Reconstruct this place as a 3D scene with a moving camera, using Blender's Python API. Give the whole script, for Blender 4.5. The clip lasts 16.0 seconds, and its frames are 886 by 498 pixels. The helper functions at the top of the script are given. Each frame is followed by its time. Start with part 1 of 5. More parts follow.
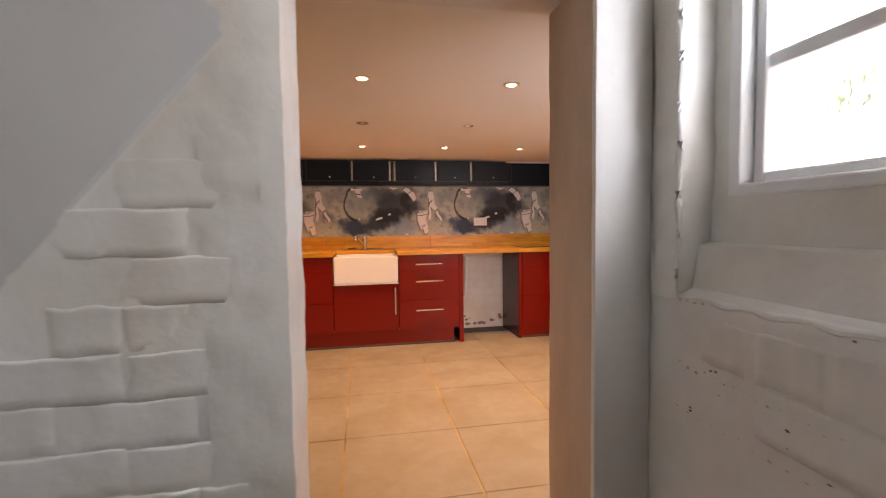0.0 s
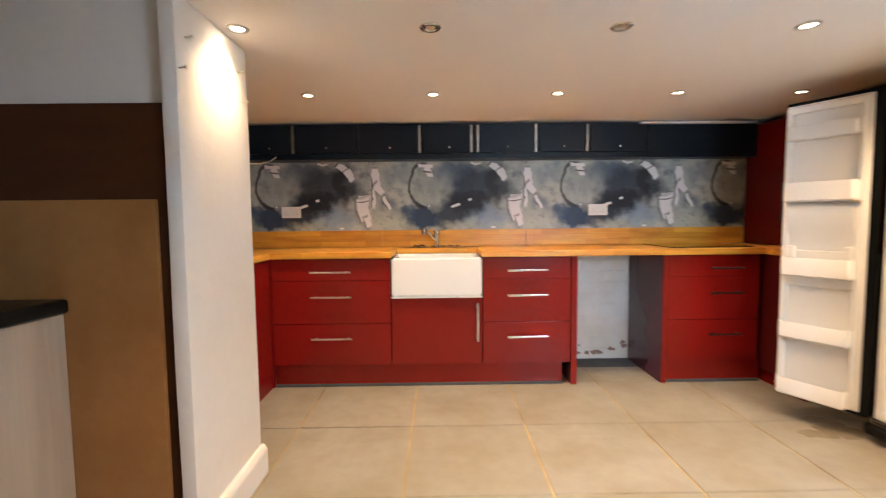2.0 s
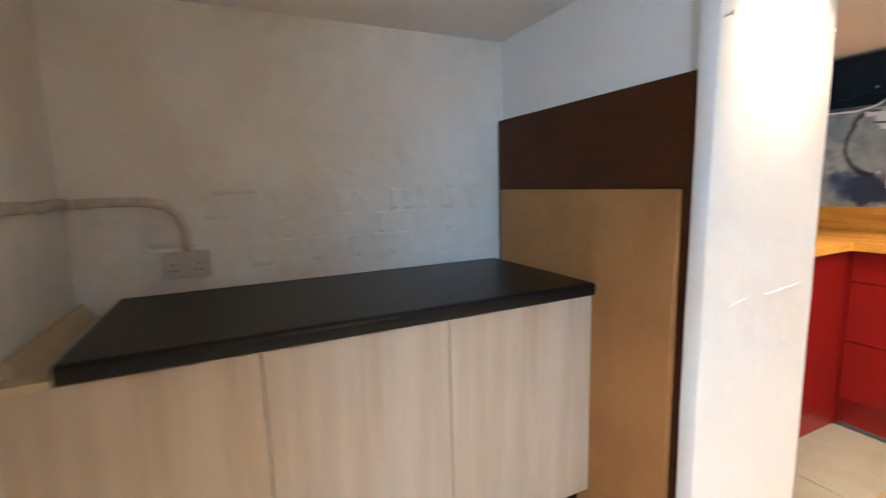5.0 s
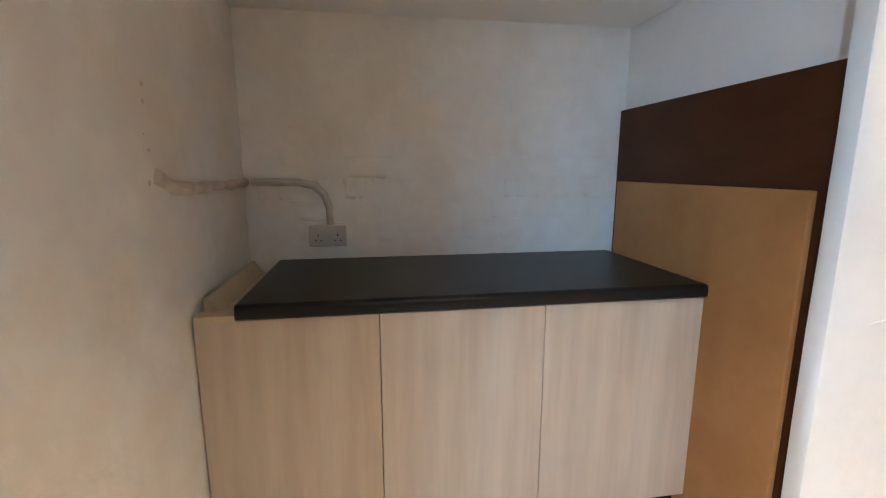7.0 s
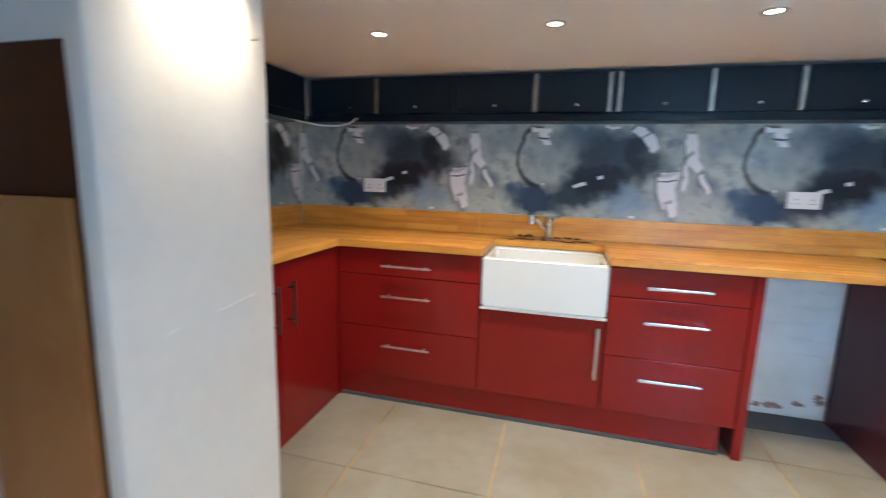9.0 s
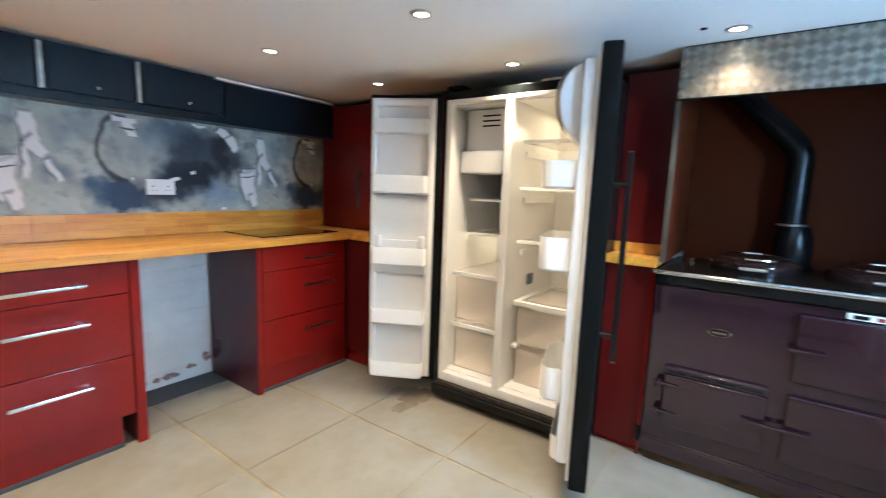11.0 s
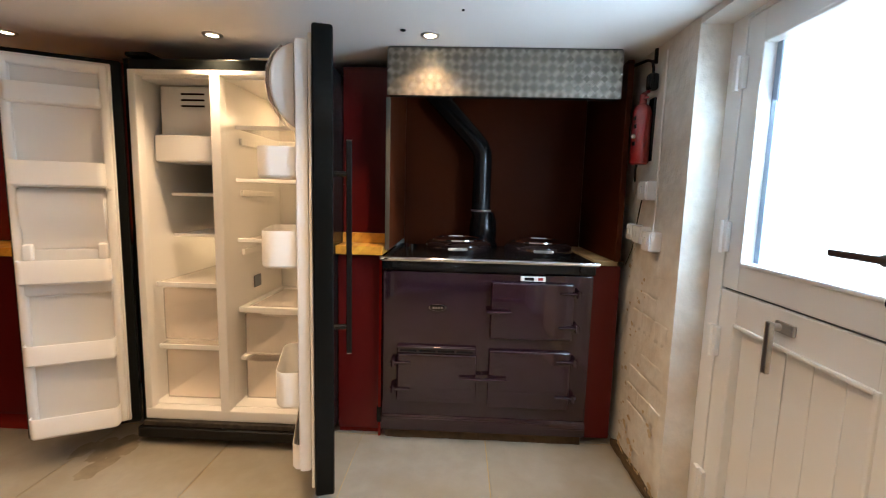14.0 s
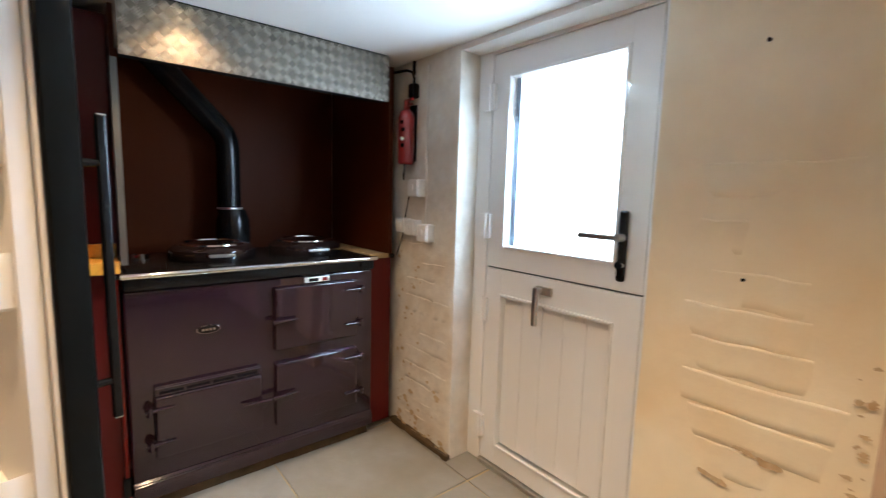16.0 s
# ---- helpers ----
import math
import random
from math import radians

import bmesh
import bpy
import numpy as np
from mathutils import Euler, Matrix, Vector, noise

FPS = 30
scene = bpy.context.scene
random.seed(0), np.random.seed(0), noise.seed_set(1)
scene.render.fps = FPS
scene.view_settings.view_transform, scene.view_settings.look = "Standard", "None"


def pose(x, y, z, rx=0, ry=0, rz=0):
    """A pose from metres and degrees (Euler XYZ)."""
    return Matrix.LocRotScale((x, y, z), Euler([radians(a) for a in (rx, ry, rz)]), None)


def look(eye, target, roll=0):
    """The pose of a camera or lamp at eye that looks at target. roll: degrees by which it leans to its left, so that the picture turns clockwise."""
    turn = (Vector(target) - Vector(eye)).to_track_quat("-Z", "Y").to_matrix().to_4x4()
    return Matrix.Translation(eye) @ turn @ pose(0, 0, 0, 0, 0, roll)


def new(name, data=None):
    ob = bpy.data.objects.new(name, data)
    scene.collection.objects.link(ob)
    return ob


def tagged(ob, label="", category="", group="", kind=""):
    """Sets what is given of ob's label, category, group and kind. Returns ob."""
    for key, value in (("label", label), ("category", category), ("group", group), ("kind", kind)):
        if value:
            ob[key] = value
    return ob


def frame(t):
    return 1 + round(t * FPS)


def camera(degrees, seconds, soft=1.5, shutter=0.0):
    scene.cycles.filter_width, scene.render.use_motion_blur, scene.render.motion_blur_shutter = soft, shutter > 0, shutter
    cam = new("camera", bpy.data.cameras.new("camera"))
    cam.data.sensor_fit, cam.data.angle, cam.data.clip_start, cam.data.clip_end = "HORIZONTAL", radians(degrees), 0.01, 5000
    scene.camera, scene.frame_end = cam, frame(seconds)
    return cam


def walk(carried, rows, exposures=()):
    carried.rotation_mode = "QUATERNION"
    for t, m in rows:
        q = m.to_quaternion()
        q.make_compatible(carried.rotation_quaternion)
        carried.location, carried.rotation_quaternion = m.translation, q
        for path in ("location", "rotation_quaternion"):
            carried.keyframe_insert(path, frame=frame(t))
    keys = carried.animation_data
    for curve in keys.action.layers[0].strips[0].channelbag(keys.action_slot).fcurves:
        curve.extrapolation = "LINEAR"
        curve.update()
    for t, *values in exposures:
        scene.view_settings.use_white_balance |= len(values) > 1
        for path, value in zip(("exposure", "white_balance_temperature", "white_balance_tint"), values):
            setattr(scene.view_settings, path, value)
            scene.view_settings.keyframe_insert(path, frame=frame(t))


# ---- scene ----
cam = camera(90.1, 16.0, soft=1.05, shutter=0.4)
PATH = [
    (0, (0.279, 0.599, 1.16), (0.632, 2.564, 1.045), -0.8),
    (0.5, (0.345, 0.917, 1.106), (0.718, 2.878, 0.979), -0.9),
    (1, (0.327, 1.269, 1.067), (0.699, 3.23, 0.927), -0.7),
    (1.5, (0.356, 1.59, 1.057), (0.614, 3.569, 0.922), -0.5),
    (2, (0.311, 1.892, 1.117), (0.331, 3.888, 0.981), -0.6),
    (2.5, (0.227, 2.173, 1.186), (0.039, 4.159, 1.046), -0.7),
    (3, (0.232, 2.379, 1.243), (-0.062, 4.352, 1.097), -0.6),
    (3.5, (0.21, 2.463, 1.275), (-0.26, 4.401, 1.128), -0.6),
    (4, (0.136, 2.398, 1.257), (-0.816, 4.15, 1.108), -0.8),
    (4.5, (0.137, 2.305, 1.216), (-1.347, 3.633, 1.036), -1.2),
    (5, (0.232, 2.216, 1.217), (-1.56, 3.055, 0.929), -1.6),
    (5.2, (0.293, 2.153, 1.201), (-1.56, 2.846, 0.907), -1.7),
    (7.3, (0.354, 2.279, 1.253), (-1.589, 2.59, 0.897), -0.0),
    (7.5, (0.346, 2.345, 1.259), (-1.561, 2.827, 0.896), 0.4),
    (8, (0.311, 2.423, 1.235), (-1.32, 3.529, 0.892), 1.2),
    (8.5, (0.322, 2.549, 1.225), (-0.778, 4.187, 0.898), 1.3),
    (9, (0.365, 2.646, 1.253), (-0.145, 4.552, 0.924), 1.6),
    (9.5, (0.372, 2.696, 1.251), (0.514, 4.667, 0.939), 1.7),
    (10, (0.38, 2.676, 1.262), (1.18, 4.483, 0.957), 2.0),
    (10.2, (0.395, 2.648, 1.259), (1.414, 4.343, 0.96), 1.9),
    (12.3, (0.439, 2.476, 1.184), (2.386, 2.871, 0.949), 2.3),
    (12.5, (0.443, 2.475, 1.186), (2.403, 2.799, 0.951), 2.1),
    (13, (0.453, 2.477, 1.189), (2.428, 2.679, 0.952), 1.8),
    (13.5, (0.465, 2.493, 1.19), (2.446, 2.632, 0.952), 1.6),
    (14, (0.525, 2.544, 1.194), (2.509, 2.612, 0.953), 1.5),
    (14.5, (0.646, 2.657, 1.192), (2.627, 2.516, 0.957), 1.5),
    (15, (0.704, 2.831, 1.201), (2.62, 2.309, 0.964), 1.6),
    (15.5, (0.721, 2.944, 1.205), (2.464, 1.992, 0.967), 1.6),
    (16, (0.713, 2.989, 1.205), (2.247, 1.729, 0.964), 1.6),
]
walk(cam, [(t, look(e, g, r)) for t, e, g, r in PATH],
     [(0.0, -0.12, 8500, 34), (0.5, -0.2, 8000, 33), (1.0, 0.08, 7400, 26), (1.5, 0.14, 7200, 18), (2.0, 0.38, 5600, 6), (2.5, 0.40, 4880, 2), (3.5, 0.37, 4580, 0),
      (4.0, 0.4, 4850, 0), (4.5, 0.76, 4780, 0), (5.0, 1.15, 4850, 1), (7.5, 0.97, 4650, 0), (8.0, 0.82, 4470, -2), (8.5, 0.35, 4420, -3), (9.0, 0.27, 4330, -4),
      (9.5, 0.15, 4180, -6), (10.0, 0.47, 4120, -6), (10.2, 0.47, 4120, -6), (12.5, -0.1, 5500, 5), (14.0, -0.12, 5650, 6), (15.0, -0.21, 5400, 6), (15.5, -0.14, 5350, 6), (16.0, 0.0, 5550, 6)])

# ---- world and light ----
world = bpy.data.worlds.new("sky")
scene.world = world
world.use_nodes = True
wn = world.node_tree
sky = wn.nodes.new("ShaderNodeTexSky")
sky.sky_type, sky.sun_disc = "NISHITA", False
sky.sun_elevation, sky.sun_rotation = radians(48), radians(200)
wn.links.new(sky.outputs[0], wn.nodes["Background"].inputs[0])
wn.nodes["Background"].inputs[1].default_value = 0.12


def lamp(name, kind, m, energy, colour, **settings):
    data = bpy.data.lights.new(name, kind)
    data.energy, data.color = energy, colour
    if kind == "AREA":
        data.shape, data.size, data.size_y = "RECTANGLE", settings["w"], settings["h"]
    if kind == "SPOT":
        data.spot_size, data.spot_blend, data.shadow_soft_size = radians(settings["cone"]), settings["blend"], 0.025
    if kind == "SUN":
        data.angle = radians(settings["angle"])
    if kind == "POINT":
        data.shadow_soft_size = 0.03
    ob = new(name, data)
    ob.matrix_world = m
    return ob


lamp("sun", "SUN", look((3, -6, 7), (0.5, 1, 0)), 2.0, (1.0, 0.95, 0.87), angle=10)
DAY = (0.70, 0.86, 1.0)
lamp("daylight_door", "AREA", look((1.70, 1.50, 1.34), (1.70, 3.2, 0.4)), 23, DAY, w=0.5, h=0.66)
lamp("daylight_window", "AREA", look((1.26, 1.02, 1.80), (-0.2, 1.02, 0.75)), 12.5, (0.50, 0.76, 1.0), w=0.64, h=0.14)
WARM = (1.0, 0.615, 0.32)
CEIL = 1.825
LIT = [(-0.42, 3.58), (1.70, 3.58), (2.40, 3.58), (-0.42, 4.46), (0.29, 4.46), (1.0, 4.46), (1.69, 4.46), (2.40, 4.46),
       (2.37, 2.68), (1.0, 2.68), (0.29, 2.68), (1.70, 2.68)]
UNLIT = [(0.29, 3.58), (1.0, 3.58)]
WATTS = {(2.40, 4.46): 13, (1.69, 4.46): 25, (2.40, 3.58): 58, (0.29, 2.68): 52, (1.0, 2.68): 52, (-0.42, 3.58): 38}
for lx, ly in LIT:
    watts = WATTS.get((lx, ly), 42)
    lamp("downlight_beam", "SPOT", pose(lx, ly, CEIL - 0.012), watts, WARM, cone=124, blend=1.0)

# warm lamp inside the open fridge, and an added fill at the freezer's back
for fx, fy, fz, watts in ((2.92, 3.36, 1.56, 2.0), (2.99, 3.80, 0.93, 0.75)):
    lamp("fridge_lamp_and_fill", "POINT", pose(fx, fy, fz), watts, (1.0, 0.62, 0.29))


# ---- materials ----
def material(name, colour, rough=0.6, metal=0.0, grain=0.0, grain_scale=30.0, stain=0.0, stain_scale=2.0, bump=0.0,
             bump_scale=60.0, stretch=(1, 1, 1), second=None, coat=0.0, emit=None, clear=0.0, ior=1.45, vary=0.0, rough_var=0.0, spec=0.5, world_grain=False):
    """A surface with fine grain and broad stains that pull the colour towards a second one, and relief."""
    m = bpy.data.materials.new(name)
    m.use_nodes = True
    n, l = m.node_tree.nodes, m.node_tree.links
    b = n["Principled BSDF"]
    b.inputs["Roughness"].default_value, b.inputs["Metallic"].default_value = rough, metal
    b.inputs["Coat Weight"].default_value, b.inputs["Transmission Weight"].default_value = coat, clear
    b.inputs["Coat Roughness"].default_value, b.inputs["IOR"].default_value = 0.06, ior
    b.inputs["Base Color"].default_value, b.inputs["Specular IOR Level"].default_value = (*colour, 1), spec
    if emit:
        b.inputs["Emission Color"].default_value, b.inputs["Emission Strength"].default_value = (*emit[:3], 1), emit[3]
    second = second or tuple(c * 0.55 for c in colour)
    at = n.new("ShaderNodeTexCoord")
    mp = n.new("ShaderNodeMapping")
    mp.inputs["Scale"].default_value = stretch
    l.new(n.new("ShaderNodeNewGeometry").outputs["Position"] if world_grain else at.outputs["Object"], mp.inputs[0])

    def noisy(scale, detail, lo, hi):
        t = n.new("ShaderNodeTexNoise")
        t.inputs["Scale"].default_value, t.inputs["Detail"].default_value = scale, detail
        l.new(mp.outputs[0], t.inputs["Vector"])
        r = n.new("ShaderNodeMapRange")
        r.inputs["From Min"].default_value, r.inputs["From Max"].default_value = lo, hi
        l.new(t.outputs[0], r.inputs[0])
        return r.outputs[0]

    last = None

    def blend(fac, amount, to):
        nonlocal last
        k = n.new("ShaderNodeMath")
        k.operation = "MULTIPLY"
        k.inputs[1].default_value = amount
        l.new(fac, k.inputs[0])
        x = n.new("ShaderNodeMix")
        x.data_type = "RGBA"
        x.inputs[6].default_value, x.inputs[7].default_value = (*colour, 1), (*to, 1)
        l.new(k.outputs[0], x.inputs[0])
        if last:
            l.new(last, x.inputs[6])
        last = x.outputs[2]

    if stain:
        blend(noisy(stain_scale, 5, 0.42, 0.72), stain, second)
    if grain:
        blend(noisy(grain_scale, 6, 0.35, 0.75), grain, tuple(c * 0.6 for c in colour))
    if vary:
        o = n.new("ShaderNodeObjectInfo")
        blend(o.outputs["Random"], vary, second)
    if last:
        l.new(last, b.inputs["Base Color"])
    if rough_var:
        a = n.new("ShaderNodeMath")
        a.operation, a.inputs[1].default_value, a.inputs[2].default_value = "MULTIPLY_ADD", rough_var, rough
        l.new(noisy(stain_scale * 2.3, 5, 0.3, 0.75), a.inputs[0])
        l.new(a.outputs[0], b.inputs["Roughness"])
    if bump:
        t = n.new("ShaderNodeTexNoise")
        t.inputs["Scale"].default_value, t.inputs["Detail"].default_value = bump_scale, 4
        l.new(mp.outputs[0], t.inputs["Vector"])
        u = n.new("ShaderNodeBump")
        u.inputs["Strength"].default_value, u.inputs["Distance"].default_value = 1.0, bump
        l.new(t.outputs[0], u.inputs["Height"])
        l.new(u.outputs[0], b.inputs["Normal"])
    return m


PLASTER = material("painted_plaster", (0.74, 0.72, 0.68), 0.75, stain=0.25, stain_scale=1.6, second=(0.60, 0.54, 0.45), grain=0.08, bump=0.004, bump_scale=9)
BRICKPAINT = material("painted_brick", (0.77, 0.75, 0.70), 0.5, stain=0.5, stain_scale=3.2, second=(0.60, 0.50, 0.36), grain=0.18, grain_scale=14, bump=0.0045, bump_scale=13, world_grain=True)
STAINED = material("stained_painted_brick", (0.77, 0.73, 0.65), 0.55, stain=0.45, stain_scale=7.5, second=(0.56, 0.43, 0.28), grain=0.3, grain_scale=22, bump=0.007, bump_scale=16, world_grain=True)
YELLOWED = material("yellowed_painted_brick", (0.88, 0.80, 0.61), 0.5, stain=0.75, stain_scale=2.4, second=(0.78, 0.60, 0.34), grain=0.14, grain_scale=9, bump=0.004, bump_scale=10, world_grain=True)
# grime, plus the kitchen's warm light put into the jamb's base colour
GRUBBYWARMLIT = material("grubby_warm_lit_plaster", (0.62, 0.475, 0.355), 0.75, stain=0.7, stain_scale=5, second=(0.38, 0.26, 0.17), grain=0.25, grain_scale=14, stretch=(1, 1, 0.4), bump=0.004, bump_scale=9)
# the weak light below the stairs is put into this grey
BOARDING = material("shade_greyed_boarding", (0.57, 0.56, 0.53), 0.7, stain=0.25, stain_scale=1.8, second=(0.48, 0.45, 0.40), bump=0.002, bump_scale=8)
CEILPAINT = material("ceiling_paint", (0.80, 0.78, 0.745), 0.8, stain=0.12, stain_scale=1.2, second=(0.66, 0.61, 0.54), bump=0.002, bump_scale=12)
TILE = material("stone_tile", (0.315, 0.298, 0.255), 0.38, stain=0.75, stain_scale=2.6, second=(0.215, 0.178, 0.115), grain=0.3, grain_scale=16, bump=0.0008, bump_scale=40, vary=0.25, rough_var=0.2, world_grain=True)
GROUT = material("grout", (0.50, 0.37, 0.18), 0.9, stain=1.0, stain_scale=2.6, second=(0.12, 0.085, 0.05), grain=0.3)
RED = material("red_gloss", (0.195, 0.0065, 0.0040), 0.2, spec=0.4, coat=0.1, stain=0.1, stain_scale=1.0, second=(0.16, 0.006, 0.006), grain=0.08, grain_scale=120)
# RED darkened: the dim corner's shade is put into the colour
SHADEDRED = material("shaded_red_gloss", (0.125, 0.0050, 0.0034), 0.22, spec=0.35, coat=0.1, stain=0.15, stain_scale=1.0, second=(0.10, 0.004, 0.004), grain=0.08, grain_scale=120)
# RED darker still, holding the shade beside cooker and fridge
DIMRED = material("dimmed_red_panel", (0.085, 0.006, 0.005), 0.3, spec=0.3, stain=0.3)
PURPLE = material("aubergine_panel", (0.070, 0.016, 0.030), 0.25, spec=0.4, stain=0.3)
NAVY = material("navy_gloss", (0.006, 0.012, 0.021), 0.3, spec=0.22, stain=0.3, grain=0.2, bump=0.002, bump_scale=30)
STEEL = material("brushed_steel", (0.62, 0.61, 0.59), 0.28, 1.0, grain=0.2, grain_scale=60, stretch=(1, 1, 8))
CHROME = material("chrome", (0.75, 0.75, 0.75), 0.08, 1.0)
CERAMIC = material("white_ceramic", (0.82, 0.82, 0.80), 0.12, coat=0.5, stain=0.05)
BLACK = material("black_satin", (0.006, 0.006, 0.006), 0.25, spec=0.3, coat=0.05, grain=0.2)
BLACKTOP = material("black_laminate", (0.008, 0.008, 0.008), 0.33, spec=0.25, grain=0.3, grain_scale=90)
ENAMEL = material("aubergine_enamel", (0.021, 0.0080, 0.0132), 0.12, coat=0.6, stain=0.15)
FRIDGEBLACK = material("black_fridge_skin", (0.006, 0.007, 0.007), 0.2, spec=0.12)
LINER = material("white_liner", (0.80, 0.79, 0.76), 0.28, stain=0.08, second=(0.7, 0.64, 0.5))
UPVC = material("white_upvc", (0.82, 0.83, 0.83), 0.3, stain=0.06, second=(0.7, 0.68, 0.6))
PALEWOOD = material("pale_wood_laminate", (0.51, 0.43, 0.335), 0.45, stain=0.9, stain_scale=1.7, second=(0.37, 0.275, 0.185), grain=0.35, grain_scale=9, stretch=(4, 4, 0.30))
DARKWOOD = material("dark_stained_board", (0.056, 0.0185, 0.0055), 0.45, spec=0.2, stain=0.6, stain_scale=4, second=(0.028, 0.009, 0.003), grain=0.3, stretch=(1, 1, 4))
TANBOARD = material("tan_board", (0.34, 0.165, 0.050), 0.5, spec=0.25, stain=0.6, stain_scale=3.2, second=(0.22, 0.092, 0.026), grain=0.22, grain_scale=28, rough_var=0.2)
BROWNPANEL = material("brown_back_panel", (0.056, 0.0125, 0.0035), 0.4, spec=0.06, stain=0.4, stain_scale=3, second=(0.030, 0.009, 0.005))
TREAD = material("aluminium_plate", (0.19, 0.173, 0.145), 0.45, 1.0, stain=0.3, stain_scale=5, rough_var=0.15)
REDPAINT = material("extinguisher_red", (0.24, 0.011, 0.009), 0.3, stain=0.4, stain_scale=18, coat=0.5)
WHITEPLASTIC = material("white_plastic", (0.80, 0.79, 0.76), 0.4, stain=0.1)
BATTEN = material("bare_softwood", (0.50, 0.40, 0.26), 0.7, stain=0.4, second=(0.36, 0.26, 0.15), grain=0.3, stretch=(1, 6, 6))
# plate metal brightened: the bars' highlights are put into the colour
TREADBAR = material("highlit_aluminium_tread", (0.62, 0.57, 0.49), 0.28, 1.0, rough_var=0.12)
DARKHOLE = material("dark_hollow", (0.006, 0.006, 0.006), 0.9, spec=0.1)
SOOT = material("dirt_shade_band", (0.10, 0.065, 0.03), 0.95, stain=0.6, stain_scale=12, second=(0.02, 0.015, 0.01), bump=0.01)
BULB = material("lamp_glow", (1, 0.9, 0.75), 0.5, emit=(1.0, 0.72, 0.42, 45.0))
WINDOWSKY = material("window_daylight", (0.8, 0.8, 0.8), 0.9, emit=(0.80, 0.91, 1.0, 3.6))
BACKDROP = material("bright_outside", (0.8, 0.8, 0.8), 0.9, emit=(0.93, 0.97, 1.0, 5.0))
GLASS = material("window_glass", (1, 1, 1), 0.0, clear=1.0, ior=1.05)
CLEARPLASTIC = material("clear_plastic", (0.93, 0.88, 0.82), 0.18, clear=0.78, ior=1.3)
GREEN = material("glare_paled_green", (0.50, 0.64, 0.40), 0.6, stain=0.4, stain_scale=20)
HOBGLASS = material("hob_glass", (0.012, 0.008, 0.008), 0.06, coat=0.5)
# cable paint darkened to carry the shadow along its edges
PAINTEDCABLE = material("shaded_painted_cable", (0.56, 0.50, 0.43), 0.6, stain=0.7, stain_scale=20, second=(0.40, 0.33, 0.26), bump=0.004, bump_scale=40)
DARKSHEET = material("dark_floor_sheet", (0.055, 0.06, 0.07), 0.6, stain=0.5, stain_scale=7, second=(0.10, 0.10, 0.10))
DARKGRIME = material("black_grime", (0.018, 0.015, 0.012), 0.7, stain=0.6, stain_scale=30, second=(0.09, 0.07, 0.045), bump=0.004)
SPACER = material("blue_grey_spacer", (0.26, 0.33, 0.42), 0.4, stain=0.4, stain_scale=20)
# handle steel with the shade of the dim corners put into its colour
SHADEDSTEEL = material("shaded_steel", (0.10, 0.075, 0.065), 0.38, 1.0, grain=0.2)
GREYPLASTIC = material("grubby_plastic", (0.50, 0.46, 0.41), 0.45, stain=0.4, stain_scale=12, second=(0.36, 0.31, 0.26))
OLDALU = material("worn_aluminium", (0.42, 0.39, 0.34), 0.42, 1.0, stain=0.7, stain_scale=14, second=(0.10, 0.085, 0.07), grain=0.3, grain_scale=60)
RUBBER = material("grey_rubber", (0.15, 0.17, 0.20), 0.7)


# ---- building helpers ----
WORLD = {}


def thing(name, loc, label, category, group="", kind="", rz=0.0):
    e = new(name)
    e.empty_display_size = 0.1
    e.matrix_world = WORLD[e] = pose(*loc, 0, 0, rz)
    return tagged(e, label, category, group, kind)


def part(name, bm, mat, parent=None, label="", m=None, local=False, smooth=False):
    """Links a bmesh as one mesh object. In world metres unless local; m: its pose in its parent."""
    m = m or Matrix.Identity(4)
    w = (WORLD[parent] if parent else Matrix.Identity(4)) @ m
    if not local:
        bm.transform(w.inverted())
    data = bpy.data.meshes.new(name)
    bm.normal_update()
    bm.to_mesh(data)
    bm.free()
    data.materials.append(mat)
    if smooth:
        for p in data.polygons:
            p.use_smooth = True
        data.set_sharp_from_angle(angle=radians(35))
    ob = new(name, data)
    ob.parent = parent
    ob.matrix_basis = m
    WORLD[ob] = w
    if label:
        ob["label"] = label
    return ob


def box(x0, x1, y0, y1, z0, z1, bevel=0.0, bm=None, seg=2):
    own = bmesh.new()
    bmesh.ops.create_cube(own, size=1, matrix=Matrix.LocRotScale(((x0 + x1) / 2, (y0 + y1) / 2, (z0 + z1) / 2), None,
                                                             (abs(x1 - x0), abs(y1 - y0), abs(z1 - z0))))
    if bevel:
        bmesh.ops.bevel(own, geom=own.edges[:], offset=bevel, segments=seg, affect="EDGES", profile=0.6)
    return join(bm, own)


def join(bm, own):
    if bm is None:
        return own
    data = bpy.data.meshes.new("tmp")
    own.to_mesh(data)
    bm.from_mesh(data)
    bpy.data.meshes.remove(data)
    own.free()
    return bm


def rod(a, b, r, r2=None, n=16, bm=None, bevel=0.0):
    a, b = Vector(a), Vector(b)
    own = bmesh.new()
    m = Matrix.Translation((a + b) / 2) @ (b - a).to_track_quat("Z", "Y").to_matrix().to_4x4()
    bmesh.ops.create_cone(own, cap_ends=True, segments=n, radius1=r, radius2=r if r2 is None else r2, depth=(b - a).length, matrix=m)
    if bevel:
        bmesh.ops.bevel(own, geom=[e for e in own.edges if len(e.link_faces) == 2 and e.calc_face_angle(0) > 0.6],
                        offset=bevel, segments=2, affect="EDGES")
    return join(bm, own)


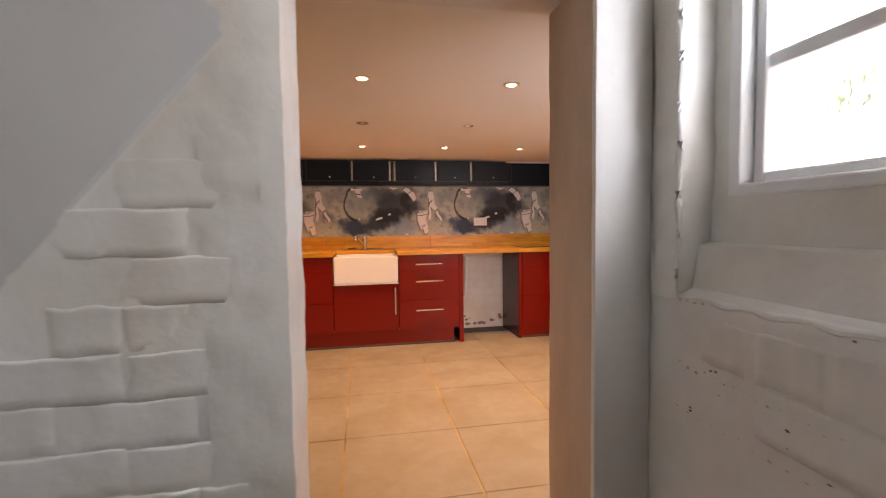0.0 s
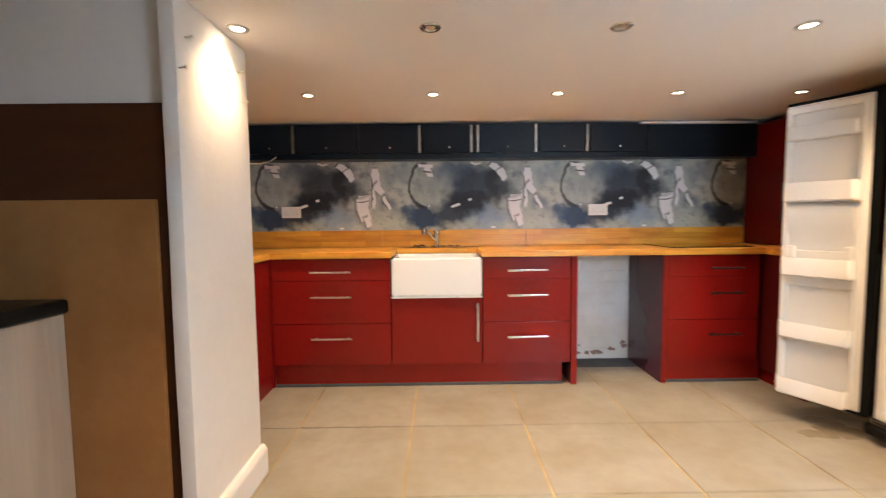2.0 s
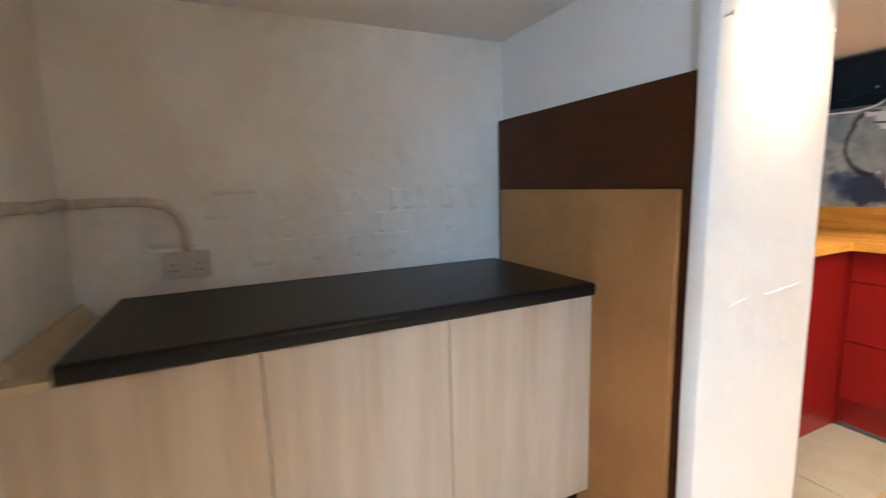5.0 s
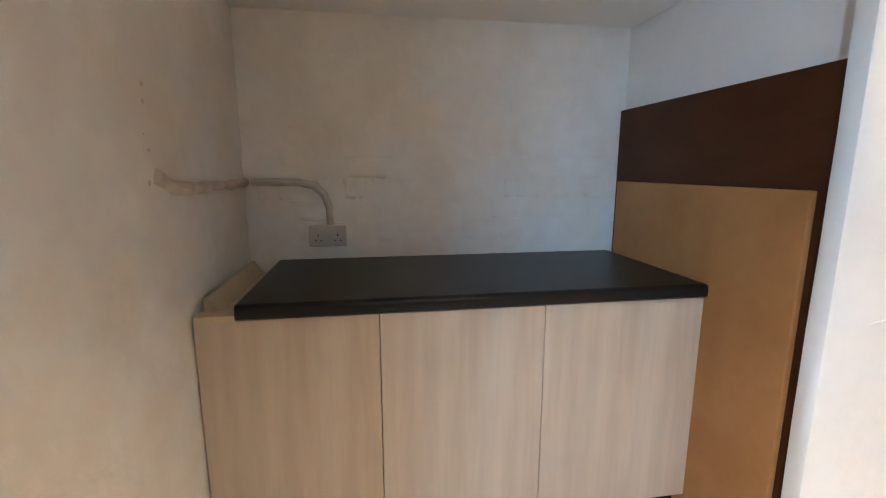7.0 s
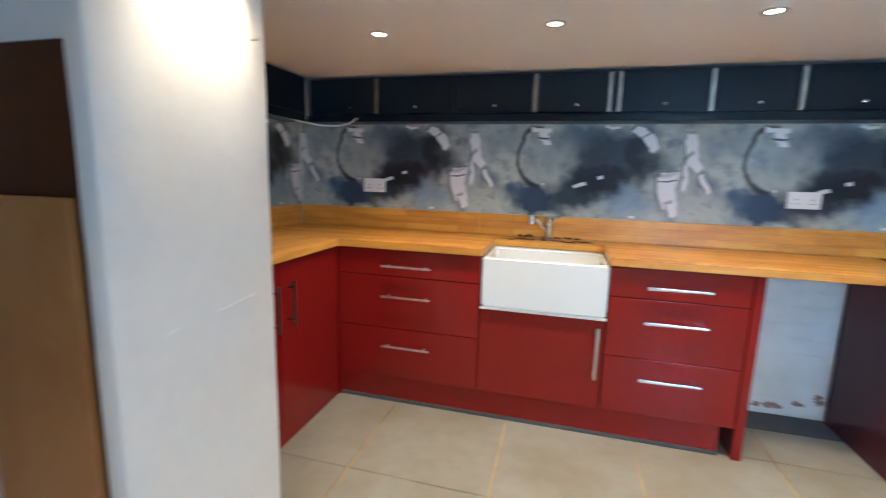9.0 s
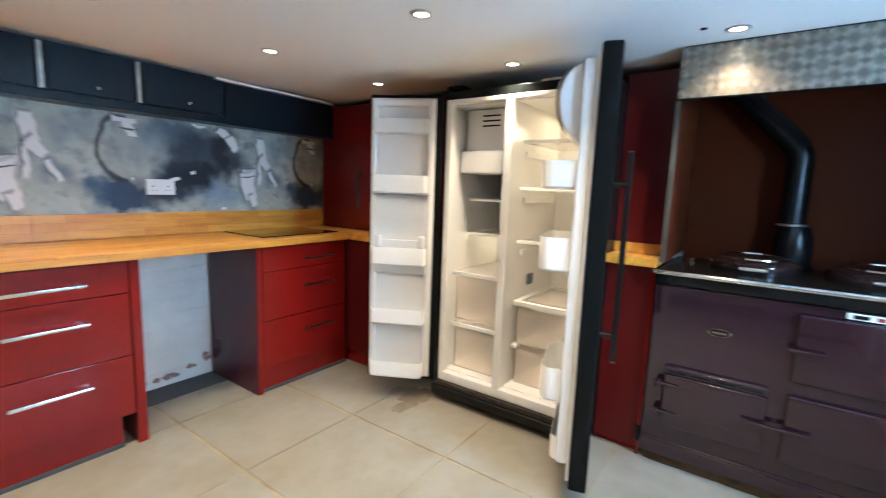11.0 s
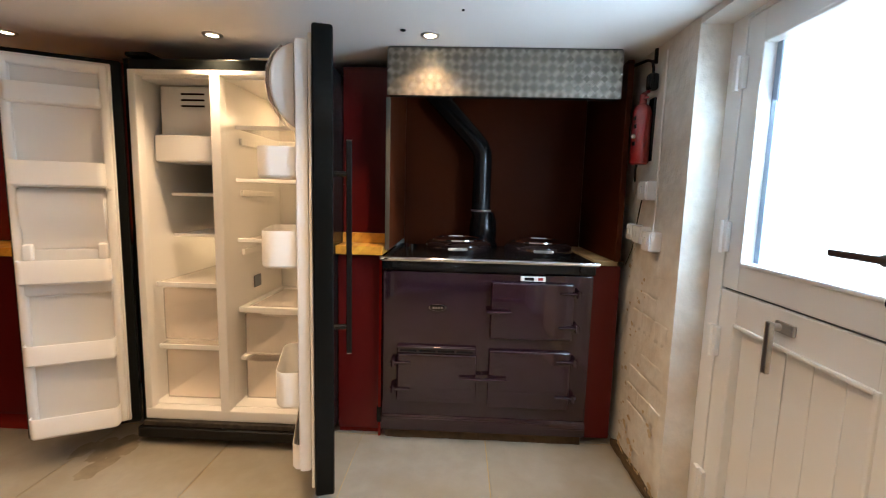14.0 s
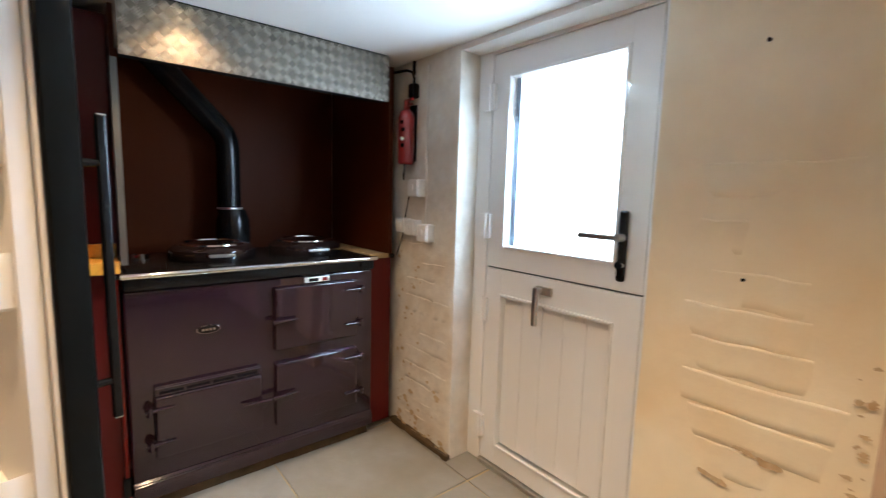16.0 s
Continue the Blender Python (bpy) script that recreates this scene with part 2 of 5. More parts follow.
def tube(points, r, n=10, bm=None):
    """A round tube along a line of points."""
    own = bmesh.new()
    pts = [Vector(p) for p in points]
    rings = []
    for i, p in enumerate(pts):
        d = (pts[min(i + 1, len(pts) - 1)] - pts[max(i - 1, 0)]).normalized()
        q = d.to_track_quat("Z", "Y")
        rings.append([own.verts.new(p + q @ Vector((r * math.cos(2 * math.pi * k / n), r * math.sin(2 * math.pi * k / n), 0))) for k in range(n)])
    for a, b in zip(rings, rings[1:]):
        for k in range(n):
            own.faces.new((a[k], a[(k + 1) % n], b[(k + 1) % n], b[k]))
    own.faces.new(rings[0][::-1])
    own.faces.new(rings[-1])
    return join(bm, own)


def lathe(profile, at, axis=(0, 0, 1), n=28, bm=None):
    """A turned shape: (radius, height) pairs about an axis through a point."""
    own = bmesh.new()
    q = Vector(axis).to_track_quat("Z", "Y")
    rings = [[own.verts.new(Vector(at) + q @ Vector((r * math.cos(2 * math.pi * k / n), r * math.sin(2 * math.pi * k / n), h))) for k in range(n)]
             for r, h in profile]
    for a, b in zip(rings, rings[1:]):
        for k in range(n):
            own.faces.new((a[k], a[(k + 1) % n], b[(k + 1) % n], b[k]))
    if profile[0][0] > 0:
        own.faces.new(rings[0][::-1])
    if profile[-1][0] > 0:
        own.faces.new(rings[-1])
    bmesh.ops.remove_doubles(own, verts=own.verts[:], dist=1e-6)
    return join(bm, own)


def prism(outline, axis, a, b, bevel=0.0, bm=None):
    """An outline in the plane across an axis, drawn out from a to b along it."""
    own = bmesh.new()
    put = {"x": lambda u, v, w: (w, u, v), "y": lambda u, v, w: (u, w, v), "z": lambda u, v, w: (u, v, w)}[axis]
    lo = [own.verts.new(put(u, v, a)) for u, v in outline]
    hi = [own.verts.new(put(u, v, b)) for u, v in outline]
    k = len(outline)
    for i in range(k):
        own.faces.new((lo[i], lo[(i + 1) % k], hi[(i + 1) % k], hi[i]))
    own.faces.new(lo[::-1])
    own.faces.new(hi)
    bmesh.ops.recalc_face_normals(own, faces=own.faces[:])
    if bevel:
        bmesh.ops.bevel(own, geom=own.edges[:], offset=bevel, segments=2, affect="EDGES")
    return join(bm, own)


def uneven(bm, cut, amount, scale=2.5):
    """Cuts a mesh finely and shifts its surface a little, for hand-made plaster."""
    for axis in range(3):
        lo, hi = min(v.co[axis] for v in bm.verts), max(v.co[axis] for v in bm.verts)
        for i in range(1, int((hi - lo) / cut)):
            c, d = Vector((0, 0, 0)), Vector((0, 0, 0))
            c[axis], d[axis] = lo + i * cut, 1
            bmesh.ops.bisect_plane(bm, geom=bm.verts[:] + bm.edges[:] + bm.faces[:], plane_co=c, plane_no=d)
    bm.normal_update()
    for v in bm.verts:
        k = noise.noise(v.co * scale) + 0.5 * noise.noise(v.co * scale * 3.1)
        v.co += v.normal * amount * k
    return bm


def structure(name, bm, mat, label, category, smooth=False):
    return tagged(part(name, bm, mat, smooth=smooth), label, category, kind="structure")


# ---- the large structure ----
structure("floor_hall", box(-0.74, 1.32, -0.72, 1.459, -0.08, -0.004), GROUT, "grouted bed under the hall tiles", "floor")
floor = structure("floor", box(-1.7, 3.3, 1.46, 5.5, -0.08, -0.004), GROUT, "yellowish grouted bed under large grey stone tiles", "floor")
structure("ceiling", uneven(box(-1.62, 3.3, 1.5, 5.42, CEIL, CEIL + 0.12), 0.3, 0.004, 1.2), CEILPAINT, "low plastered ceiling painted off-white", "ceiling", True)
wall_north = structure("wall_north", box(-1.62, 3.3, 5.32, 5.46, -0.05, CEIL + 0.1), BRICKPAINT, "white-painted back wall behind the kitchen units", "wall")
structure("wall_east", box(3.2, 3.34, 1.5, 5.5, -0.05, CEIL + 0.1), PLASTER, "plain wall behind the fridge and range cooker", "wall")
wall_west = structure("wall_west", box(-1.64, -1.5, 1.5, 5.5, -0.05, CEIL + 0.1), BRICKPAINT, "white-painted brick wall behind the pale cabinets", "wall")
structure("wall_west_lining", box(-1.5, -1.36, 3.78, 5.32, 0.0, CEIL), PLASTER, "plastered lining wall beside the red units", "wall")
structure("partition", box(-1.5, -0.537, 3.335, 3.80, 0.0, CEIL), PLASTER, "white plastered partition between alcove and kitchen", "wall")
structure("pier", uneven(box(-0.538, -0.485, 3.287, 3.803, 0.0, CEIL, 0.012), 0.12, 0.003), PLASTER, "smooth white plastered pier beside the alcove", "wall", True)
S0, S1 = 1.50, 1.74
wall_sw = structure("wall_south_west", uneven(box(-1.62, 0.131, S0, S1, -0.05, CEIL + 0.6, 0.006), 0.028, 0.0042, 11), BRICKPAINT, "white-painted brick wall with plastered jamb", "wall", True)
wall_sm = structure("wall_south_mid", uneven(box(0.797, 1.31, S0, S1, -0.05, CEIL + 0.6, 0.012), 0.05, 0.0028, 5), YELLOWED, "yellowed white-painted brick wall beside the door", "wall", True)
wall_se = structure("wall_south_east", uneven(box(2.15, 3.3, S0, S1, -0.05, CEIL + 0.1, 0.025), 0.07, 0.003, 4), STAINED, "white-painted brick wall with flaking paint", "wall", True)
structure("jamb_plaster", uneven(prism([(-0.02, S0 - 0.002), (0.03, S0 - 0.0068), (0.09, S0 - 0.0085), (0.1335, S0 - 0.0085), (0.1335, S0 + 0.004), (-0.02, S0 + 0.004)], "z", 0.0, 1.70), 0.018, 0.0052, 13), BRICKPAINT, "smooth plaster band beside the hall opening", "wall", True)
structure("jamb_lining", uneven(box(0.778, 0.800, S0 + 0.005, S1 - 0.003, 0.0, 1.7095, 0.004), 0.03, 0.0022, 9), GRUBBYWARMLIT, "grubby plaster lining of the hall opening, tinted by painted kitchen light", "wall", True)
structure("jamb_facing", uneven(box(0.776, 0.912, S0 - 0.012, S0 + 0.006, 0.0, 2.29, 0.004), 0.03, 0.0022, 8), PLASTER, "white plastered facing beside the hall opening", "wall", True)
structure("lintel_hall", box(0.12, 0.80, S0 + 0.006, S1 - 0.006, 1.71, CEIL + 0.6), PLASTER, "plastered head over the hall opening", "lintel")
structure("lintel_door", box(1.30, 2.16, S0 + 0.006, S1 - 0.006, 1.80, CEIL + 0.1), PLASTER, "plastered head over the outside door", "lintel")
# unseen walls, set close in so window light bounces onto the east wall
structure("wall_hall_west", box(-0.74, -0.62, -0.72, 1.5, -0.05, 2.45), PLASTER, "plain unseen hall wall, set close in to bounce window light", "wall")
structure("wall_hall_south", box(-0.74, 1.3, -0.72, -0.60, -0.05, 2.45), PLASTER, "plain unseen hall end wall, set close in to bounce window light", "wall")
structure("ceiling_hall", box(-0.74, 1.3, -0.72, 1.5, 2.30, 2.42), CEILPAINT, "plain hall ceiling", "ceiling")
E0, E1, ER = 0.914, 1.20, 1.01
wall_he = structure("wall_hall_east_low", uneven(box(E0, E1, -1.3, 1.54, -0.05, 1.008, 0.018), 0.06, 0.003, 5), BRICKPAINT, "white-painted brick wall under the window", "wall", True)
structure("wall_hall_east_pier", uneven(box(E0, E1, 1.412, 1.54, 0.99, 2.3, 0.012), 0.045, 0.007, 9), BRICKPAINT, "white-painted window reveal with ragged plaster edge", "wall", True)
structure("wall_hall_east_far", box(E0, E1, -1.3, 0.55, 1.0, 2.3), BRICKPAINT, "white-painted brick wall beyond the window", "wall")
structure("wall_hall_east_top", box(E0, E1, 0.54, 1.43, 1.95, 2.3), BRICKPAINT, "white-painted wall over the window", "wall")
structure("recess_apron", uneven(box(ER - 0.012, E1, 0.54, 1.44, 0.99, 1.212, 0.01), 0.05, 0.005, 7), BRICKPAINT, "white-painted apron below the window", "wall", True)
structure("recess_ledge", uneven(prism([(E0 + 0.004, 0.985), (E0 + 0.012, 1.004), (E0 + 0.040, 1.020), (E0 + 0.056, 1.108), (ER + 0.01, 1.118), (ER + 0.01, 0.985)], "y", 0.54, 1.43), 0.045, 0.003, 9),
          BRICKPAINT, "rough sloping ledge of the window recess", "wall", True)
structure("recess_side", uneven(box(ER - 0.01, E1, 1.375, 1.44, 1.2, 1.96, 0.006), 0.06, 0.004, 7), BRICKPAINT, "white-painted side of the window recess", "wall", True)
structure("recess_far", box(ER, E1, 0.54, 0.70, 1.2, 1.96), BRICKPAINT, "white-painted far side of the window recess", "wall")
structure("recess_top", box(ER, E1, 0.69, 1.38, 1.86, 1.96), BRICKPAINT, "white-painted head of the window recess", "wall")
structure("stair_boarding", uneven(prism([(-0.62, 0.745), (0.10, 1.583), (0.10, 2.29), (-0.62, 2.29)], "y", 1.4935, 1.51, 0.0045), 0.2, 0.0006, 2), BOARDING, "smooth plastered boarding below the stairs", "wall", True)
structure("ground", box(-60, 60, -80, 1.4, -0.3, -0.1), PLASTER, "pale paved yard outside", "ground")
structure("backdrop", box(1.3, 22.0, -2.6, -2.59, -0.1, 7.0), BACKDROP, "bright overcast daylight outside the door", "backdrop")

structure("backdrop_window", box(1.335, 1.34, 0.30, 1.4995, 0.85, 2.3), WINDOWSKY, "bright overcast daylight outside the hall window", "backdrop")


def upvc_window():
    w = structure("window_1", box(1.10, 1.105, 0.72, 1.37, 1.22, 1.86), GLASS, "white painted hall window with one glazing bar", "window")
    w.visible_shadow = False
    x0, x1 = 1.0, 1.14
    y0, y1, z0, z1 = 0.705, 1.377, 1.205, 1.868
    for n, b in (("frame_left", (x0, x1, y1 - 0.028, y1, z0, z1)), ("frame_right", (x0, x1, y0, y0 + 0.028, z0, z1)),
                 ("frame_sill", (x0 - 0.006, x1, y0 + 0.028, y1 - 0.028, z0, z0 + 0.024)), ("frame_head", (x0, x1, y0 + 0.028, y1 - 0.028, z1 - 0.028, z1)),
                 ("sash_left", (x0 + 0.03, x1 - 0.01, y1 - 0.052, y1 - 0.029, z0 + 0.025, z1 - 0.03)),
                 ("sash_right", (x0 + 0.03, x1 - 0.01, y0 + 0.029, y0 + 0.052, z0 + 0.025, z1 - 0.03)),
                 ("sash_bottom", (x0 + 0.03, x1 - 0.01, y0 + 0.053, y1 - 0.053, z0 + 0.025, z0 + 0.045)),
                 ("glazing_bar", (x0 + 0.035, x1 - 0.012, y0 + 0.053, y1 - 0.053, 1.442, 1.470))):
        part(n, box(*b, 0.005), UPVC, w)


upvc_window()

# kitchen wall covering: a watercolour print that repeats every 1.17 m
def wallpaper_material():
    m = bpy.data.materials.new("watercolour_wallpaper")
    m.use_nodes = True
    n, l = m.node_tree.nodes, m.node_tree.links
    b = n["Principled BSDF"]
    b.inputs["Roughness"].default_value, b.inputs["Specular IOR Level"].default_value = 0.5, 0.25
    at = n.new("ShaderNodeTexCoord")
    sep = n.new("ShaderNodeSeparateXYZ")
    l.new(at.outputs["Object"], sep.inputs[0])

    def calc(op, a, c=0.0, d=None):
        k = n.new("ShaderNodeMath")
        k.operation = op
        for i, v in enumerate((a, c) if d is None else (a, c, d)):
            if isinstance(v, (int, float)):
                k.inputs[i].default_value = v
            else:
                l.new(v, k.inputs[i])
        return k.outputs[0]

    u = calc("WRAP", calc("ADD", sep.outputs[0], sep.outputs[1]), 1.17, 0.0)
    v = sep.outputs[2]
    base = n.new("ShaderNodeCombineXYZ")
    l.new(u, base.inputs[0])
    l.new(v, base.inputs[1])

    def noisy(scale, detail=5.0):
        t = n.new("ShaderNodeTexNoise")
        t.inputs["Scale"].default_value, t.inputs["Detail"].default_value = scale, detail
        l.new(base.outputs[0], t.inputs["Vector"])
        return t

    wob = noisy(9, 6)
    ws = n.new("ShaderNodeSeparateColor")
    l.new(wob.outputs["Color"], ws.inputs[0])
    wu = calc("ADD", u, calc("MULTIPLY_ADD", ws.outputs[0], 0.21, -0.105))
    wv = calc("ADD", v, calc("MULTIPLY_ADD", ws.outputs[1], 0.21, -0.105))
    fu = calc("ADD", u, calc("MULTIPLY_ADD", ws.outputs[0], 0.075, -0.0375))
    fv = calc("ADD", v, calc("MULTIPLY_ADD", ws.outputs[1], 0.075, -0.0375))

    def spot(cu, cv, ru, rv, soft, turn=0.0, fine=False, square=False):
        """1 inside an ellipse, falling to 0 over its soft rim."""
        du, dv = calc("SUBTRACT", fu if fine else wu, cu), calc("SUBTRACT", fv if fine else wv, cv)
        c, s = math.cos(turn), math.sin(turn)
        a = calc("ADD", calc("MULTIPLY", du, c / ru), calc("MULTIPLY", dv, s / ru))
        e = calc("ADD", calc("MULTIPLY", du, -s / rv), calc("MULTIPLY", dv, c / rv))
        r = calc("MAXIMUM", calc("ABSOLUTE", a), calc("ABSOLUTE", e)) if square else calc("SQRT", calc("ADD", calc("MULTIPLY", a, a), calc("MULTIPLY", e, e)))
        g = n.new("ShaderNodeMapRange")
        g.inputs["From Min"].default_value, g.inputs["From Max"].default_value = 1.0 + soft, 1.0 - soft
        l.new(r, g.inputs[0])
        return g.outputs[0], r

    colour = None

    def over(fac, rgb, amount=1.0):
        nonlocal colour
        x = n.new("ShaderNodeMix")
        x.data_type = "RGBA"
        x.inputs[6].default_value, x.inputs[7].default_value = (0.45, 0.465, 0.395, 1), (*rgb, 1)
        l.new(calc("MULTIPLY", fac, amount), x.inputs[0])
        if colour:
            l.new(colour, x.inputs[6])
        colour = x.outputs[2]

    cloud = noisy(5, 4)
    g = n.new("ShaderNodeMapRange")
    g.inputs["From Min"].default_value, g.inputs["From Max"].default_value = 0.42, 0.68
    l.new(cloud.outputs[0], g.inputs[0])
    over(g.outputs[0], (0.12, 0.16, 0.20), 0.7)
    for scale, lo, hi, rgb, k in ((8, 0.50, 0.66, (0.50, 0.52, 0.47), 0.75), (15, 0.52, 0.70, (0.09, 0.12, 0.16), 0.6)):
        t = n.new("ShaderNodeMapRange")
        t.inputs["From Min"].default_value, t.inputs["From Max"].default_value = lo, hi
        l.new(noisy(scale, 7).outputs[0], t.inputs[0])
        over(t.outputs[0], rgb, k)
    for cu, cv, ru, rv, soft, turn, rgb, k in (
            (0.66, 0.42, 0.22, 0.12, 0.6, 0.0, (0.075, 0.105, 0.145), 0.85), (0.83, 0.32, 0.24, 0.17, 0.5, 0.3, (0.03, 0.037, 0.052), 0.92),
            (0.62, 0.16, 0.19, 0.11, 0.5, 0.5, (0.022, 0.034, 0.055), 0.95), (0.76, 0.22, 0.15, 0.08, 0.4, 0.0, (0.012, 0.014, 0.02), 0.85),
            (0.94, 0.36, 0.07, 0.11, 0.6, 0.0, (0.016, 0.02, 0.026), 0.9), (0.90, 0.10, 0.12, 0.08, 0.7, 0.0, (0.22, 0.30, 0.40), 0.8),
            (0.40, 0.09, 0.14, 0.07, 0.4, -0.5, (0.020, 0.040, 0.085), 0.95), (0.29, 0.13, 0.05, 0.05, 0.6, 0.0, (0.05, 0.09, 0.15), 0.8),
            (0.13, 0.22, 0.06, 0.05, 0.8, 0.0, (0.10, 0.14, 0.20), 0.7), (0.16, 0.42, 0.09, 0.07, 0.8, 0.0, (0.20, 0.24, 0.26), 0.7),
            (0.48, 0.32, 0.11, 0.13, 0.7, 0.0, (0.36, 0.39, 0.36), 0.5)):
        over(spot(cu, cv, ru, rv, soft * 0.7, turn)[0], rgb, k)
    _, ring = spot(0.42, 0.34, 0.135, 0.17, 0.1, 0.0, True)
    band = n.new("ShaderNodeMapRange")
    band.inputs["From Min"].default_value, band.inputs["From Max"].default_value = 0.13, 0.03
    l.new(calc("ABSOLUTE", calc("SUBTRACT", ring, 1.0)), band.inputs[0])
    over(calc("MULTIPLY", band.outputs[0], calc("LESS_THAN", u, 0.43)), (0.02, 0.022, 0.028), 0.9)
    for cu, cv, ru, rv, turn in ((0.035, 0.40, 0.022, 0.055, 0.15), (0.06, 0.32, 0.035, 0.018, -0.9), (0.02, 0.25, 0.009, 0.06, 0.0), (0.115, 0.21, 0.012, 0.045, 0.35),
                                 (0.425, 0.495, 0.04, 0.011, 0.0), (0.44, 0.46, 0.018, 0.022, 0.3), (0.452, 0.42, 0.016, 0.010, 0.0),
                                 (0.80, 0.512, 0.03, 0.007, 0.0), (0.95, 0.48, 0.035, 0.018, -0.8), (1.01, 0.42, 0.035, 0.020, -0.9),
                                 (1.11, 0.235, 0.038, 0.028, 0.0), (1.115, 0.160, 0.040, 0.070, 0.20), (1.14, 0.07, 0.020, 0.030, 0.3),
                                 (0.65, 0.19, 0.028, 0.007, 0.4), (0.76, 0.235, 0.012, 0.008, 0.0), (0.95, 0.012, 0.014, 0.006, 0.0), (0.45, 0.19, 0.006, 0.006, 0.0)):
        if ru * rv > 0.0005:
            over(spot(cu - 0.007, cv + 0.006, ru * 1.3, rv * 1.28, 0.2, turn, True, True)[0], (0.03, 0.032, 0.038), 0.8)
        over(spot(cu, cv, ru * 1.2, rv * 1.25, 0.12, turn, True, True)[0], (0.76, 0.75, 0.73), 0.97)
    over(spot(1.108, 0.215, 0.05, 0.0055, 0.3, 0.12, True)[0], (0.03, 0.03, 0.035), 0.9)
    over(spot(0.442, 0.445, 0.035, 0.005, 0.3, 0.1, True)[0], (0.03, 0.03, 0.035), 0.9)
    l.new(colour, b.inputs["Base Color"])
    return m


WALLPAPER = wallpaper_material()
SEAM = -0.205
for x0, x1, k in ((-1.345, SEAM, -1), (SEAM, SEAM + 1.17, 0), (SEAM + 1.17, SEAM + 2.34, 1), (SEAM + 2.34, 2.69, 2)):
    origin = SEAM + 1.17 * k
    tagged(part("wallpaper", box(x0 - origin + 0.0008, x1 - origin - 0.0008, -0.003, 0.003, 0.0, 0.56), WALLPAPER, local=True, m=pose(origin, 5.317, 1.032)),
           "grey and blue watercolour-print wallpaper drop above the worktop", "wallpaper", "wallpaper drops", "structure")
tagged(part("wallpaper", box(-0.003, 0.003, -1.53 - 0.0, -0.01, 0.0, 0.56), WALLPAPER, local=True, m=pose(-1.355, 5.317, 1.032)),
       "grey and blue watercolour-print wallpaper on the side wall", "wallpaper", "wallpaper drops", "structure")

# outside stable door with frame
def stable_door():
    d = thing("stable_door", (1.72, 1.60, 0.0), "closed white two-leaf stable door with glazed top", "door")
    F0, F1 = 1.555, 1.625
    x0, x1 = 1.372, 2.068
    part("frame_hinge_side", box(2.071, 2.155, 1.53, 1.628, 0.0, 1.802, 0.004), UPVC, d)
    part("frame_lock_side", box(1.305, 1.369, 1.53, 1.628, 0.0, 1.802, 0.004), UPVC, d)
    part("frame_head", box(1.369, 2.071, 1.53, 1.628, 1.787, 1.803, 0.003), UPVC, d)
    part("threshold", box(1.369, 2.071, 1.50, 1.64, -0.002, 0.018, 0.004), STEEL, d, "worn metal threshold")
    gx0, gx1, gz0, gz1 = 1.482, 1.972, 1.003, 1.682

    def leaf(name, z0, z1, ix0, ix1, iz0, iz1):
        bm = box(x0, ix0, F0, F1, z0, z1, 0.004)
        box(ix1, x1, F0, F1, z0, z1, 0.004, bm)
        box(ix0 - 0.002, ix1 + 0.002, F0 + 0.001, F1 - 0.001, z0, iz0, 0.004, bm)
        box(ix0 - 0.002, ix1 + 0.002, F0 + 0.001, F1 - 0.001, iz1, z1, 0.004, bm)
        return part(name, bm, UPVC, d)

    top = leaf("upper_leaf", 0.9065, 1.785, gx0 - 0.012, gx1 + 0.012, gz0 - 0.012, gz1 + 0.012)
    low = leaf("lower_leaf", 0.022, 0.8995, 1.475, 1.975, 0.12, 0.785)
    part("weather_strip", box(x0, x1, F0 + 0.01, F1 - 0.012, 0.8985, 0.9075), RUBBER, d, "dark gap between the two leaves")
    for n, bb in (("bead", (gx0 - 0.014, gx0, F0 + 0.02, F1 + 0.006, gz0 - 0.014, gz1 + 0.014)), ("bead", (gx1, gx1 + 0.014, F0 + 0.02, F1 + 0.006, gz0 - 0.014, gz1 + 0.014)),
                  ("bead", (gx0, gx1, F0 + 0.02, F1 + 0.006, gz0 - 0.014, gz0)), ("bead", (gx0, gx1, F0 + 0.02, F1 + 0.006, gz1, gz1 + 0.014))):
        part(n, box(*bb, 0.005), UPVC, top)
    g = part("pane", box(gx0, gx1, 1.580, 1.586, gz0, gz1), GLASS, top, "bright double-glazed pane")
    g.visible_shadow = False
    part("spacer", box(gx1 - 0.024, gx1 - 0.001, 1.587, 1.592, gz0, gz1), SPACER, top, "blue-grey glazing spacer")
    # boarded lower panel
    w = (1.975 - 1.475) / 5
    for i in range(5):
        part("board", box(1.475 + i * w + 0.0006, 1.475 + (i + 1) * w - 0.0006, 1.575, 1.601, 0.12, 0.785, 0.0035), UPVC, low)
    for bb in ((1.463, 1.477, 1.58, 1.633, 0.108, 0.797), (1.973, 1.987, 1.58, 1.633, 0.108, 0.797), (1.477, 1.973, 1.58, 1.633, 0.785, 0.797), (1.477, 1.973, 1.58, 1.633, 0.108, 0.120)):
        part("bead", box(*bb, 0.005), UPVC, low)
    # lever on the lower leaf
    part("bolt_plate", box(1.715, 1.785, 1.626, 1.638, 0.835, 0.868, 0.005), STEEL, low, "grey metal handle plate")
    bm = rod((1.765, 1.636, 0.852), (1.765, 1.668, 0.852), 0.011)
    part("bolt_lever", box(1.754, 1.776, 1.655, 1.672, 0.715, 0.866, 0.006, bm), STEEL, low, "grey drop lever pointing down")
    # long plate and lever on the upper leaf
    bm = box(1.432, 1.462, 1.626, 1.640, 0.940, 1.172, 0.010, seg=3)
    part("lock_plate", bm, BLACK, top, "black lock plate")
    bm = rod((1.447, 1.640, 1.085), (1.447, 1.678, 1.085), 0.013)
